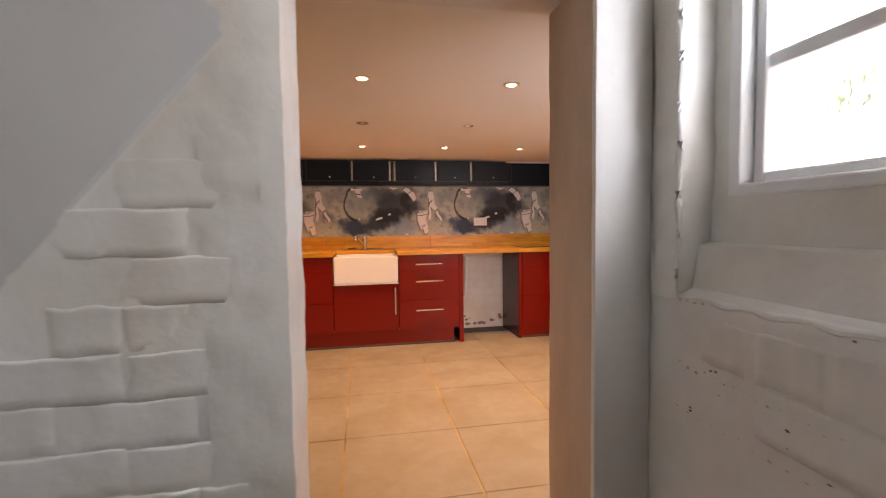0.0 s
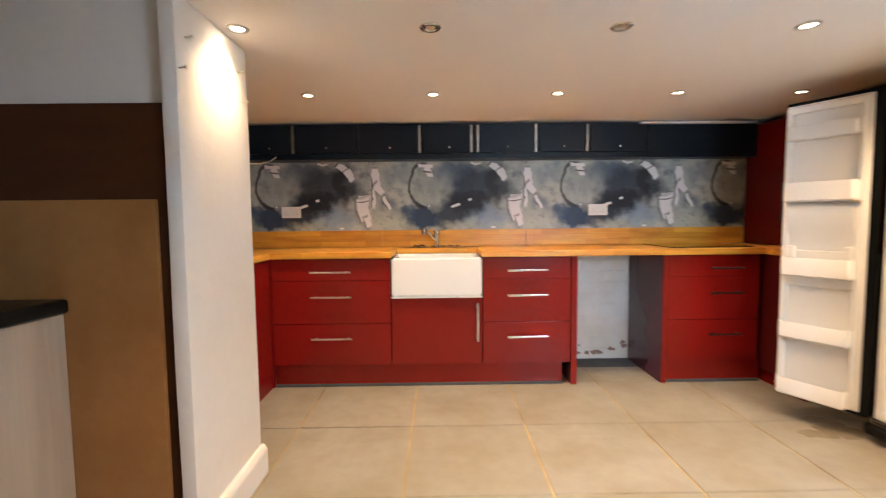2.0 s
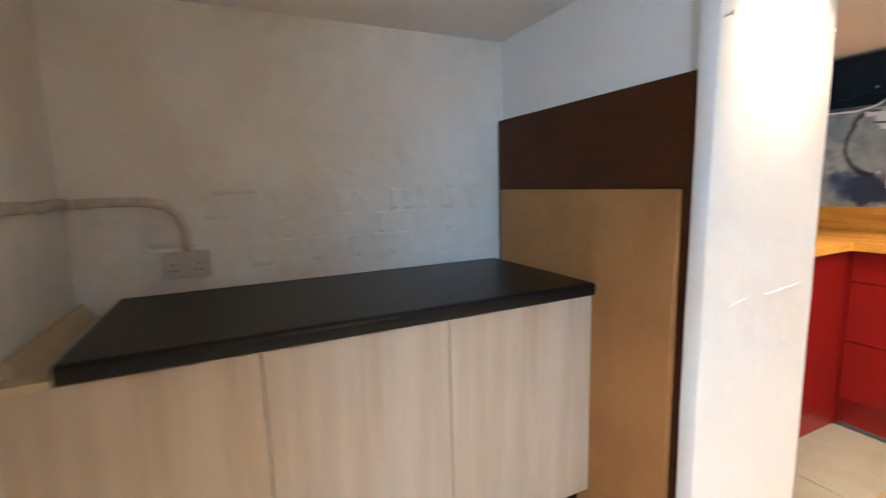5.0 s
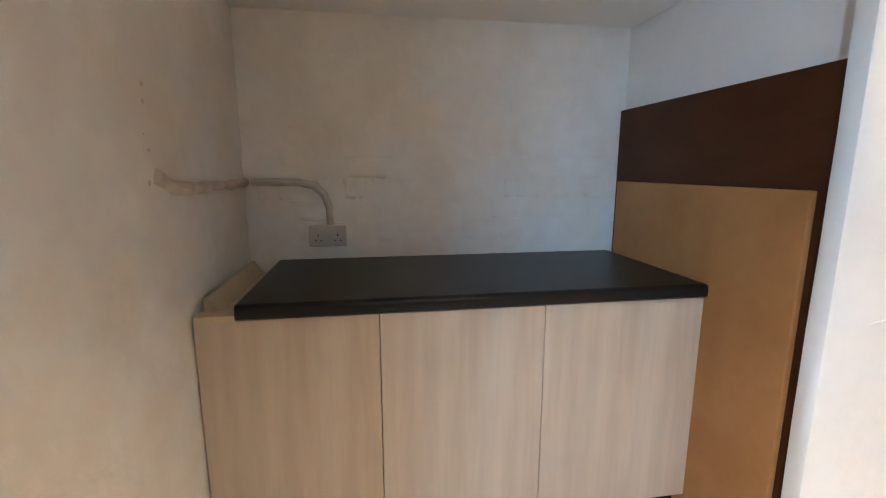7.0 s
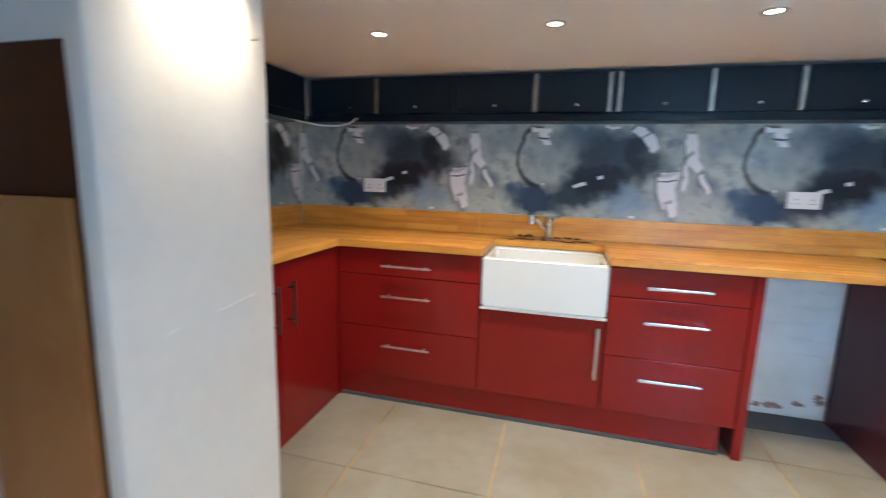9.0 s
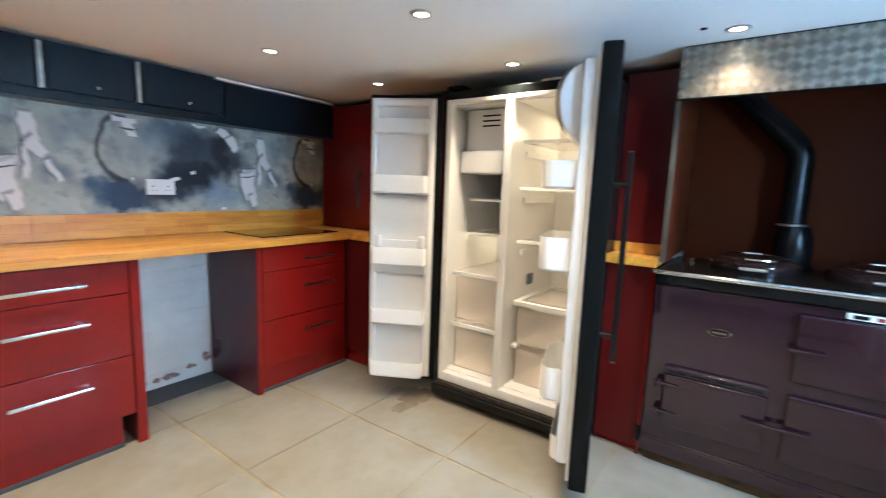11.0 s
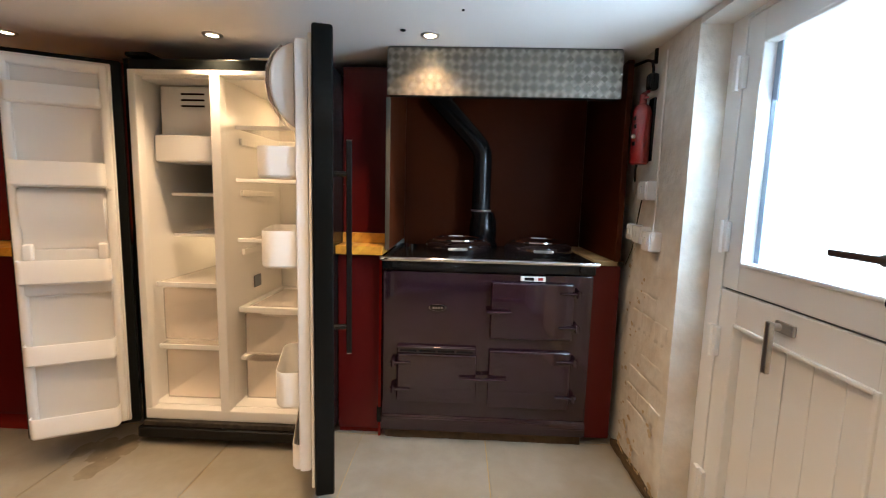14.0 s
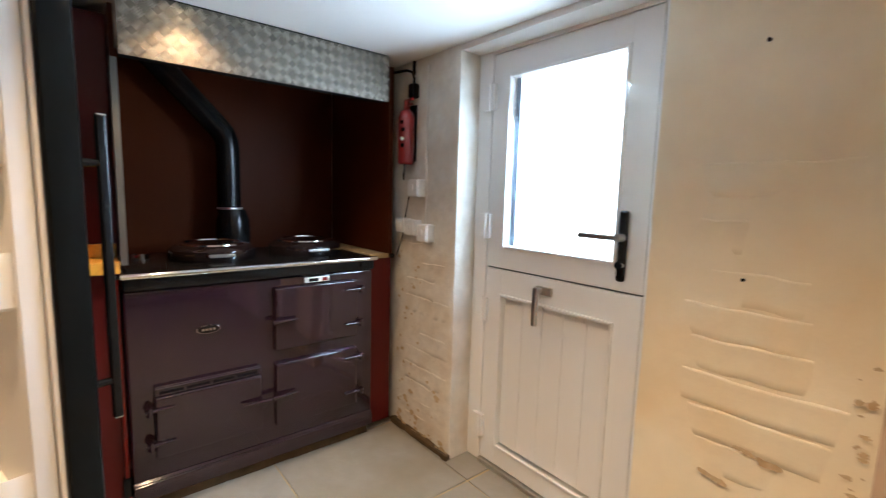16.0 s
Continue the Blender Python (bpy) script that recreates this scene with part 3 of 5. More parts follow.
    part("door_handle", box(1.436, 1.588, 1.668, 1.680, 1.076, 1.094, 0.005, bm), STEEL, top, "chrome lever handle")
    part("lock_cylinder", rod((1.447, 1.638, 0.995), (1.447, 1.652, 0.995), 0.014), CHROME, top, "chrome lock cylinder")
    for z in (1.615, 1.08, 0.715, 0.175):
        bm = box(2.045, 2.105, 1.626, 1.643, z - 0.052, z + 0.052, 0.004)
        part("hinge", rod((2.070, 1.644, z - 0.056), (2.070, 1.644, z + 0.056), 0.007, bm=bm), UPVC, d, "white painted flag hinge")


stable_door()


# ---- kitchen: red units along the back wall ----
FRONT = 4.785


def bar_handle(parent, x0, x1, z, flat=False, dark=False, y=FRONT):
    if flat:
        bm = prism([(x0, z - 0.008), (x1, z - 0.003), (x1, z + 0.006), (x0, z + 0.007)], "y", y - 0.034, y - 0.026, 0.002)
        box(x0 + 0.012, x0 + 0.028, y - 0.028, y + 0.001, z - 0.006, z + 0.006, 0, bm)
        box(x1 - 0.028, x1 - 0.012, y - 0.028, y + 0.001, z - 0.006, z + 0.006, 0, bm)
    else:
        bm = rod((x0, y - 0.032, z), (x1, y - 0.032, z), 0.006, n=12, bevel=0.001)
        rod((x0 + 0.03, y - 0.032, z), (x0 + 0.03, y + 0.001, z), 0.005, n=10, bm=bm)
        rod((x1 - 0.03, y - 0.032, z), (x1 - 0.03, y + 0.001, z), 0.005, n=10, bm=bm)
    part("handle", bm, CHROME if flat else SHADEDSTEEL if dark else STEEL, parent, "polished chrome bar handle" if flat else "steel bar handle darkened for shade" if dark else "brushed steel bar handle", smooth=True)


def drawer_unit(x0, x1, hx0, hx1, label, flat=False, dark=False):
    u = thing("drawer_unit", ((x0 + x1) / 2, FRONT, 0.0), label, "cabinet", "red base units")
    part("body", box(x0 + 0.001, x1 - 0.001, FRONT + 0.021, 5.30, 0.15, 0.862), RED, u)
    for z0, z1, hz in ((0.720, 0.858, 0.776), (0.432, 0.716, 0.612), (0.152, 0.428, 0.335)):
        f = part("drawer_front", box(x0 + 0.002, x1 - 0.002, FRONT, FRONT + 0.019, z0, z1, 0.0018), RED, u)
        bar_handle(f, hx0, hx1, hz, flat, dark)
    return u


drawer_unit(-0.79, -0.008, -0.53, -0.265, "glossy red three-drawer base unit under the worktop")
drawer_unit(0.600, 1.185, 0.76, 1.025, "glossy red three-drawer unit with chrome handles", True)
drawer_unit(1.832, 2.44, 2.10, 2.32, "glossy red three-drawer unit under the hob", False, True)

su = thing("sink_unit", (0.295, FRONT, 0.0), "glossy red base unit below the ceramic sink", "cabinet", "red base units")
part("body", box(-0.006, 0.598, FRONT + 0.021, 5.30, 0.15, 0.60), RED, su)
sd = part("door", box(-0.004, 0.596, FRONT, FRONT + 0.019, 0.152, 0.598, 0.0018), RED, su)
bm = box(0.558, 0.571, FRONT - 0.034, FRONT - 0.026, 0.307, 0.563, 0.002)
for hz in (0.33, 0.54):
    box(0.558, 0.570, FRONT - 0.028, FRONT + 0.001, hz - 0.008, hz + 0.008, 0, bm)
part("handle", bm, STEEL, sd, "brushed steel vertical handle")

ep = thing("end_panel", (1.206, FRONT, 0.0), "glossy red end panel reaching to the floor", "panel", "red end panels")
part("board", box(1.187, 1.227, FRONT - 0.004, 5.30, 0.0, 0.862, 0.0015), RED, ep)
ep = thing("end_panel", (1.81, FRONT, 0.0), "dark aubergine-tinted end panel beside the appliance gap", "panel", "red end panels")
part("board", box(1.80, 1.829, FRONT - 0.002, 5.30, 0.0, 0.862, 0.0015), RED, ep)
part("facing", box(1.793, 1.7985, FRONT + 0.004, 5.30, 0.0, 0.862), PURPLE, ep, "aubergine side face")
for x0, x1 in ((-0.79, 1.135), (1.832, 2.47)):
    p = thing("plinth", ((x0 + x1) / 2, FRONT + 0.03, 0.0), "red plinth board with a dark rubber floor seal", "plinth", "plinths")
    part("board", box(x0, x1, FRONT + 0.022, FRONT + 0.040, 0.018, 0.149), RED, p)
    part("floor_seal", box(x0, x1, FRONT + 0.012, FRONT + 0.046, 0.0, 0.017, 0.002), DARKSHEET, p, "dark blue-grey rubber seal")

cu = thing("corner_unit", (-1.08, 4.3, 0.0), "glossy red corner base unit with two shade-darkened handles", "cabinet", "red base units")
part("body", box(-1.355, -0.82, 3.805, 5.30, 0.15, 0.862), RED, cu)
part("filler", box(-0.818, -0.793, FRONT + 0.003, FRONT + 0.025, 0.0, 0.862), RED, cu)
for y0, y1, hy in ((3.81, 4.26, 4.215), (4.264, FRONT - 0.005, 4.33)):
    f = part("door", box(-0.820, -0.800, y0, y1, 0.10, 0.858, 0.0018), RED, cu)
    bm = rod((-0.768, hy, 0.56), (-0.768, hy, 0.77), 0.006, n=12)
    for hz in (0.59, 0.74):
        rod((-0.768, hy, hz), (-0.801, hy, hz), 0.005, n=10, bm=bm)
    part("handle", bm, SHADEDSTEEL, f, "steel vertical handle darkened for shade")
part("plinth", box(-0.835, -0.803, 3.81, FRONT - 0.002, 0.0, 0.099), RED, cu)
ru = thing("return_unit", (2.57, 4.6, 0.0), "red base unit in the corner beside the fridge", "cabinet", "red base units")
part("body", box(2.475, 3.15, 4.44, 5.30, 0.09, 0.862, 0.002), DIMRED, ru)
part("plinth", box(2.50, 3.15, 4.46, 5.30, 0.0, 0.089), RED, ru)


def stave_material():
    """Beech blocks glued in rows, each of its own tone."""
    m = material("beech_staves", (0.75, 0.39, 0.042), 0.3, grain=0.4, grain_scale=40, stretch=(1, 7, 7), coat=0.15, stain=0.6, stain_scale=3.5, second=(0.42, 0.145, 0.018), rough_var=0.15)
    n, l = m.node_tree.nodes, m.node_tree.links
    at = n.new("ShaderNodeTexCoord")
    br = n.new("ShaderNodeTexBrick")
    br.inputs["Color1"].default_value, br.inputs["Color2"].default_value = (1.0, 1.0, 1.0, 1), (0.74, 0.62, 0.50, 1)
    br.inputs["Mortar"].default_value = (0.55, 0.42, 0.30, 1)
    br.inputs["Scale"].default_value, br.inputs["Mortar Size"].default_value = 1.0, 0.0008
    br.inputs["Brick Width"].default_value, br.inputs["Row Height"].default_value = 0.34, 0.042
    sp, cb = n.new("ShaderNodeSeparateXYZ"), n.new("ShaderNodeCombineXYZ")
    l.new(at.outputs["Object"], sp.inputs[0])
    ad = n.new("ShaderNodeMath")
    l.new(sp.outputs[1], ad.inputs[0])
    l.new(sp.outputs[2], ad.inputs[1])
    l.new(sp.outputs[0], cb.inputs[0])
    l.new(ad.outputs[0], cb.inputs[1])
    l.new(cb.outputs[0], br.inputs["Vector"])
    mx = n.new("ShaderNodeMix")
    mx.data_type, mx.blend_type = "RGBA", "MULTIPLY"
    mx.inputs[0].default_value = 0.9
    b = n["Principled BSDF"]
    l.new(b.inputs["Base Color"].links[0].from_socket, mx.inputs[6])
    l.new(br.outputs[0], mx.inputs[7])
    l.new(mx.outputs[2], b.inputs["Base Color"])
    return m


STAVES = stave_material()
wt = thing("worktop", (0.6, 5.0, 0.865), "orange beech block worktop with dark water stains round the sink", "worktop")
bm = box(-1.357, 0.004, 4.757, 5.30, 0.865, 0.906, 0.004)
part("slab_left", bm, STAVES, wt)
part("slab_right", box(0.592, 2.675, 4.757, 5.30, 0.8655, 0.9055, 0.004), STAVES, wt)
part("slab_behind_sink", box(0.004, 0.592, 5.135, 5.299, 0.8652, 0.9045, 0.003), STAVES, wt)
part("slab_return", box(0.0, 0.955, 0.0, 0.575, 0.0, 0.041, 0.004), STAVES, wt,
     m=WORLD[wt].inverted() @ pose(-0.782, 3.802, 0.865, 0, 0, 90), local=True)
part("slab_corner", box(2.45, 3.15, 4.42, 4.756, 0.865, 0.905, 0.004), STAVES, wt)
for i, (x0, x1) in enumerate(((-1.34, -0.12), (-0.118, 0.985), (0.987, 2.675))):
    part("upstand", box(x0, x1, 5.292, 5.3135, 0.907, 1.034, 0.002), STAVES, wt)
part("upstand_side", box(0.0, 1.47, 0.0, 0.02, 0.0, 0.127, 0.002), STAVES, wt, m=WORLD[wt].inverted() @ pose(-1.332, 3.805, 0.907, 0, 0, 90), local=True)

STAIN = material("water_stain", (0.05, 0.025, 0.012), 0.8, stain=0.6, stain_scale=20, second=(0.15, 0.06, 0.02))
pt = thing("water_damage", (0.3, 5.2, 0.905), "black rotted patch of worktop round the tap", "stain")
rng = random.Random(4)
for i in range(9):
    cx, cy, r = 0.10 + 0.05 * i + rng.uniform(-0.02, 0.02), 5.165 + rng.uniform(-0.02, 0.05), rng.uniform(0.015, 0.04)
    own = bmesh.new()
    vs = [own.verts.new((cx + r * (1 + 0.4 * rng.random()) * math.cos(a * 0.449), cy + 0.6 * r * (1 + 0.5 * rng.random()) * math.sin(a * 0.449), 0.9058 + i * 0.00006)) for a in range(14)]
    own.faces.new(vs)
    part("patch", own, STAIN, pt)

# Belfast sink
def sink():
    s = thing("belfast_sink", (0.297, 4.95, 0.60), "white glazed ceramic butler sink under the worktop", "sink")
    x0, x1, y0, y1, z0, z1, w = 0.001, 0.594, 4.764, 5.135, 0.608, 0.864, 0.030
    own = bmesh.new()
    bmesh.ops.create_cube(own, size=1, matrix=Matrix.LocRotScale(((x0 + x1) / 2, (y0 + y1) / 2, (z0 + z1) / 2), None, (x1 - x0, y1 - y0, z1 - z0)))
    top = max(own.faces, key=lambda f: f.calc_center_median().z)
    bmesh.ops.inset_region(own, faces=[top], thickness=w)
    r = bmesh.ops.extrude_discrete_faces(own, faces=[top])["faces"][0]
    bmesh.ops.translate(own, verts=r.verts[:], vec=(0, 0, -0.20))
    bmesh.ops.bevel(own, geom=own.edges[:], offset=0.010, segments=3, affect="EDGES")
    part("bowl", own, CERAMIC, s, smooth=True)
    part("seal_strip", box(x0 - 0.004, x1 + 0.004, 4.765, 4.79, 0.599, 0.608, 0.001), WHITEPLASTIC, s, "white sealant strip")
    part("waste", lathe([(0.0, 0.0), (0.04, 0.0), (0.045, -0.004)], (0.3, 4.95, 0.672)), CHROME, s, "chrome waste")


sink()


def tap():
    t = thing("kitchen_tap", (0.297, 5.215, 0.905), "dull chrome mixer tap with a swivel spout", "tap")
    part("base", lathe([(0.028, 0.0), (0.028, 0.012), (0.022, 0.02), (0.021, 0.085), (0.024, 0.09), (0.024, 0.12), (0.018, 0.13), (0.0, 0.132)], (0.297, 5.215, 0.905)), CHROME, t, smooth=True)
    part("lever", box(0.285, 0.36, 5.208, 5.222, 1.030, 1.042, 0.004), CHROME, t)
    part("spout", tube([(0.29, 5.21, 0.955), (0.262, 5.195, 0.985), (0.235, 5.175, 1.015), (0.215, 5.155, 1.035), (0.205, 5.14, 1.035)], 0.013), CHROME, t, smooth=True)
    part("nozzle", rod((0.203, 5.138, 1.048), (0.203, 5.132, 1.000), 0.019, bevel=0.004), CHROME, t, smooth=True)


tap()

hob = thing("hob", (2.16, 5.03, 0.906), "black glass ceramic hob set in the worktop", "hob")
part("glass", box(1.875, 2.44, 4.85, 5.27, 0.9062, 0.912, 0.002), HOBGLASS, hob)


def double_socket(at, turn, label, plastic=None):
    """A double wall socket on a surface; its front looks along local -y."""
    s = thing("double_socket", at, label, "socket", "double sockets", rz=turn)
    part("plate", box(-0.073, 0.073, -0.011, 0.0, -0.043, 0.043, 0.003), plastic or WHITEPLASTIC, s, local=True)
    for dx in (-0.038, 0.038):
        part("rocker", box(dx - 0.022 if dx > 0 else dx + 0.012, dx - 0.012 if dx > 0 else dx + 0.022, -0.015, -0.0112, 0.008, 0.028, 0.001), plastic or WHITEPLASTIC, s, local=True)
        for hx, hz, w, h in ((0, 0.004, 0.004, 0.009), (-0.011, -0.018, 0.0065, 0.004), (0.011, -0.018, 0.0065, 0.004)):
            part("pin_hole", box(dx + hx - w / 2, dx + hx + w / 2, -0.0116, -0.0106, hz - h / 2, hz + h / 2), DARKHOLE, s, local=True)
    return s


double_socket((-0.815, 5.3135, 1.178), 0, "white double wall socket on the printed wallpaper")
double_socket((1.545, 5.3135, 1.176), 0, "white double wall socket on the printed wallpaper")


# navy wall cabinets under the ceiling
def wall_cabinets():
    cells = ((-1.10, -0.737, -0.745), (-0.737, -0.277, None), (-0.277, 0.186, 0.186), (0.186, 0.588, 0.566), (0.588, 1.038, 0.612), (1.038, 1.416, 1.416), (1.416, 1.866, None))
    Y = 5.17
    for i, (x0, x1, strip) in enumerate(cells):
        c = thing("wall_cabinet", ((x0 + x1) / 2, Y, 1.60), "small navy wall cupboard with a flap door under the ceiling", "cabinet", "navy wall cupboards")
        part("body", box(x0 + 0.001, x1 - 0.001, Y + 0.02, 5.312, 1.594, CEIL - 0.015), NAVY, c)
        f = part("flap", box(x0 + 0.022, x1 - 0.022, Y, Y + 0.018, 1.602, 1.795, 0.002), NAVY, c)
        part("knob", lathe([(0.004, 0), (0.004, 0.010), (0.008, 0.013), (0.008, 0.019), (0.0, 0.021)], ((x0 + x1) / 2 + 0.01, Y, 1.637), (0, -1, 0), 14), CHROME, f, "small chrome knob")
    for x in (-0.737, 0.186, 0.564, 0.612, 1.038, 1.416):
        s = thing("edge_strip", (x, Y - 0.004, 1.60), "worn bare aluminium strip between cupboard flaps", "trim", "aluminium strips")
        part("strip", box(x - 0.014, x + 0.004, Y - 0.006, Y + 0.012, 1.602, 1.80, 0.001), OLDALU, s)
        part("groove", box(x + 0.0042, x + 0.013, Y - 0.001, Y + 0.012, 1.602, 1.795, 0.001), NAVY, s, "dark painted edge")
    s = thing("edge_strip", (-0.277, Y - 0.004, 1.60), "dark painted strip between cupboard flaps", "trim", "aluminium strips")
    part("strip", box(-0.29, -0.264, Y - 0.004, Y + 0.012, 1.60, 1.795, 0.001), NAVY, s)
    # added box that stands in for the shaded opening in the corner
    q = thing("corner_dark_box", (-1.15, Y, 1.556), "navy box standing for the dark open corner of the wall cupboards", "panel")
    part("board", box(-1.204, -1.101, Y + 0.03, 5.311, 1.594, CEIL - 0.015), NAVY, q)
    e = thing("filler_cabinet", (2.27, Y, 1.60), "plain navy end cupboard beside the red tall unit", "cabinet")
    part("body", box(1.868, 2.675, Y + 0.012, 5.312, 1.556, 1.795, 0.002), NAVY, e)
    part("trim", box(1.80, 2.66, Y - 0.01, Y + 0.03, 1.797, 1.813, 0.003), WHITEPLASTIC, e, "white loose trim strip")
    p = thing("pelmet", (0.38, Y, 1.556), "navy painted shelf board below the cupboards", "shelf")
    part("board", box(-1.20, 1.866, Y - 0.012, 5.311, 1.556, 1.592, 0.003), NAVY, p)
    w = thing("side_wall_cabinet", (-1.27, 4.5, 1.60), "navy wall cupboards on the side wall", "cabinet")
    part("body", box(-1.354, -1.205, 3.805, Y - 0.02, 1.556, CEIL - 0.012), NAVY, w)
    for y0, y1 in ((3.82, 4.24), (4.26, 4.68), (4.70, 5.12)):
        f = part("flap", box(-1.203, -1.187, y0, y1, 1.602, 1.795, 0.002), NAVY, w)
        part("knob", lathe([(0.004, 0), (0.004, 0.010), (0.008, 0.013), (0.008, 0.019), (0.0, 0.021)], (-1.187, (y0 + y1) / 2, 1.637), (1, 0, 0), 14), CHROME, f, "small chrome knob")
    c = thing("loose_cable", (-1.0, 5.16, 1.55), "loose cream cable end hanging under the cupboards", "cable")
    part("cable", tube([(-1.26, 4.98, 1.572), (-1.20, 5.06, 1.55), (-1.10, 5.15, 1.533), (-0.98, 5.15, 1.530), (-0.90, 5.14, 1.545), (-0.85, 5.13, 1.573)], 0.005), LINER, c, smooth=True)


wall_cabinets()

tu = thing("tall_unit", (2.9, 4.7, 0.905), "tall glossy red cupboard standing on the worktop", "cabinet")
part("body", box(2.70, 3.19, 4.02, 5.314, 0.907, 1.79), SHADEDRED, tu)
f = part("door", box(2.68, 2.699, 4.42, 5.30, 0.909, 1.785, 0.002), SHADEDRED, tu)
bm = rod((2.648, 4.885, 1.07), (2.648, 4.885, 1.34), 0.006, n=12)
for hz in (1.10, 1.31):
    rod((2.648, 4.885, hz), (2.681, 4.885, hz), 0.005, n=10, bm=bm)
part("handle", bm, SHADEDSTEEL, f, "steel vertical handle darkened for shade")

# pipe in the gap
wp = thing("waste_pipe", (1.33, 5.2, 0.0), "white plastic waste pipe in the appliance gap", "pipe")
part("pipe", tube([(1.19, 5.16, 0.40), (1.30, 5.17, 0.36), (1.335, 5.18, 0.40), (1.35, 5.2, 0.60), (1.36, 5.21, 0.80)], 0.018), WHITEPLASTIC, wp, smooth=True)
gm = thing("floor_sheet", (1.51, 5.05, 0.0), "dark grey sheet on the floor of the gap", "mat")
part("sheet", box(1.23, 1.79, 5.115, 5.31, 0.0005, 0.004), DARKSHEET, gm)

# ---- alcove ----
for i, (y0, y1) in enumerate(((1.746, 2.243), (2.247, 2.747), (2.751, 3.288))):
    c = thing("pale_cabinet", (-1.17, (y0 + y1) / 2, 0.0), "pale wood-grain base cabinet with a plain handleless door", "cabinet", "pale alcove cabinets")
    part("body", box(-1.475, -0.900, y0 + 0.001, y1 - 0.001, 0.10, 0.832), PALEWOOD, c)
    part("door", box(-0.898, -0.879, y0 - 0.0008, y1 + 0.0008, 0.11, 0.830, 0.0015), PALEWOOD, c)
    part("plinth", box(-1.475, -0.93, y0 + 0.001, y1 - 0.001, 0.0, 0.099), BLACK, c, "dark recessed plinth")
bt = thing("black_worktop", (-1.17, 2.57, 0.828), "black laminate worktop with a rounded front edge", "worktop")
part("slab", box(-1.492, -0.8785, 1.858, 3.285, 0.834, 0.877, 0.0015), BLACKTOP, bt)
part("front_edge", prism([(-0.878, 0.834), (-0.868, 0.8345), (-0.862, 0.839), (-0.860, 0.846), (-0.860, 0.864), (-0.862, 0.871), (-0.868, 0.876), (-0.878, 0.8772)], "y", 1.858, 3.285), BLACKTOP, bt, "rounded black front edge", smooth=True)
fb = thing("filler_battens", (-1.17, 1.82, 0.826), "bare wooden battens in the gap beside the worktop", "batten")
part("batten_front", box(-0.93, -0.876, 1.748, 1.856, 0.826, 0.846, 0.002), BATTEN, fb)
part("batten_wall", prism([(1.755, 0.826), (1.80, 0.826), (1.765, 0.88), (1.755, 0.88)], "x", -1.47, -0.94), BATTEN, fb)
db = thing("dark_board", (-1.04, 3.31, 0.0), "dark-stained board with worn rounded edge against the pier", "board")
part("board", box(-1.497, -0.5405, 3.312, 3.334, 0.0, 1.49, 0.006, seg=3), DARKWOOD, db)
tb = thing("tan_board", (-1.02, 3.30, 0.0), "unfinished tan hardboard sheet leaning on the dark board", "board")
part("board", box(-1.45, -0.576, 3.291, 3.3105, 0.0, 1.188, 0.003), TANBOARD, tb)
alcove_socket = double_socket((-1.467, 2.055, 0.975), 90, "grubby white surface-mounted double socket with a painted cable", GREYPLASTIC)
part("back_box", box(-1.503, -1.4675, 1.985, 2.125, 0.934, 1.016, 0.002), GREYPLASTIC, alcove_socket)
cd = thing("plastered_conduit", (-1.49, 1.9, 1.18), "painted-over cable in rough filler on the alcove wall", "cable")
part("cable_run", tube([(-1.492, 2.065, 1.018), (-1.492, 2.063, 1.09), (-1.492, 2.045, 1.14), (-1.492, 2.01, 1.175), (-1.492, 1.95, 1.188), (-1.492, 1.85, 1.19), (-1.492, 1.77, 1.188)], 0.016), PAINTEDCABLE, cd, smooth=True)
part("filler_run", uneven(tube([(-1.48, 1.745, 1.188), (-1.30, 1.744, 1.186), (-1.10, 1.745, 1.188), (-0.95, 1.744, 1.185), (-0.85, 1.742, 1.195), (-0.77, 1.742, 1.225)], 0.019), 0.05, 0.008, 14), PAINTEDCABLE, cd, smooth=True)

# pier: skirting and screws
sk = thing("skirting", (-0.47, 3.55, 0.0), "white painted skirting board along the pier", "skirting")
part("board", prism([(-0.4845, 0.0), (-0.458, 0.0), (-0.458, 0.11), (-0.468, 0.128), (-0.4845, 0.132)], "y", 3.285, 3.802, 0.003), PLASTER, sk)
for y, z in ((3.345, 1.70), (3.302, 1.59), (3.72, 1.71), (3.745, 1.60)):
    s = thing("wall_screw", (-0.484, y, z), "bare steel screw sticking out of the white pier", "screw", "screws in the pier")
    part("shank", rod((-0.50, y, z), (-0.462, y - 0.004, z + 0.002), 0.003, n=8), STEEL, s)
    part("head", rod((-0.462, y - 0.004, z + 0.002), (-0.459, y - 0.004, z + 0.002), 0.006, n=10), STEEL, s)


# recessed ceiling lights
def downlight(x, y, lit):
    d = thing("downlight", (x, y, CEIL), "lit recessed ceiling spotlight with a chrome rim" if lit else "unlit recessed ceiling spotlight with a dull rim", "ceiling light", "ceiling spotlights")
    part("rim", lathe([(0.023, -0.001), (0.027, -0.006), (0.036, -0.006), (0.040, -0.003), (0.040, 0.002)], (x, y, CEIL), n=28), CHROME if not lit else STEEL, d, smooth=True)
    if lit:
        b = part("bulb", lathe([(0.0, -0.0035), (0.0225, -0.0035), (0.0225, 0.0)], (x, y, CEIL), n=24), BULB, d, "glowing lamp face")
        b.visible_shadow = False
    else:
        part("bulb", lathe([(0.0, -0.002), (0.012, -0.002), (0.0235, 0.0)], (x, y, CEIL), n=24), STEEL, d, "dark unlit lamp face")


for lx, ly in LIT:
    downlight(lx, ly, True)
for lx, ly in UNLIT:
    downlight(lx, ly, False)
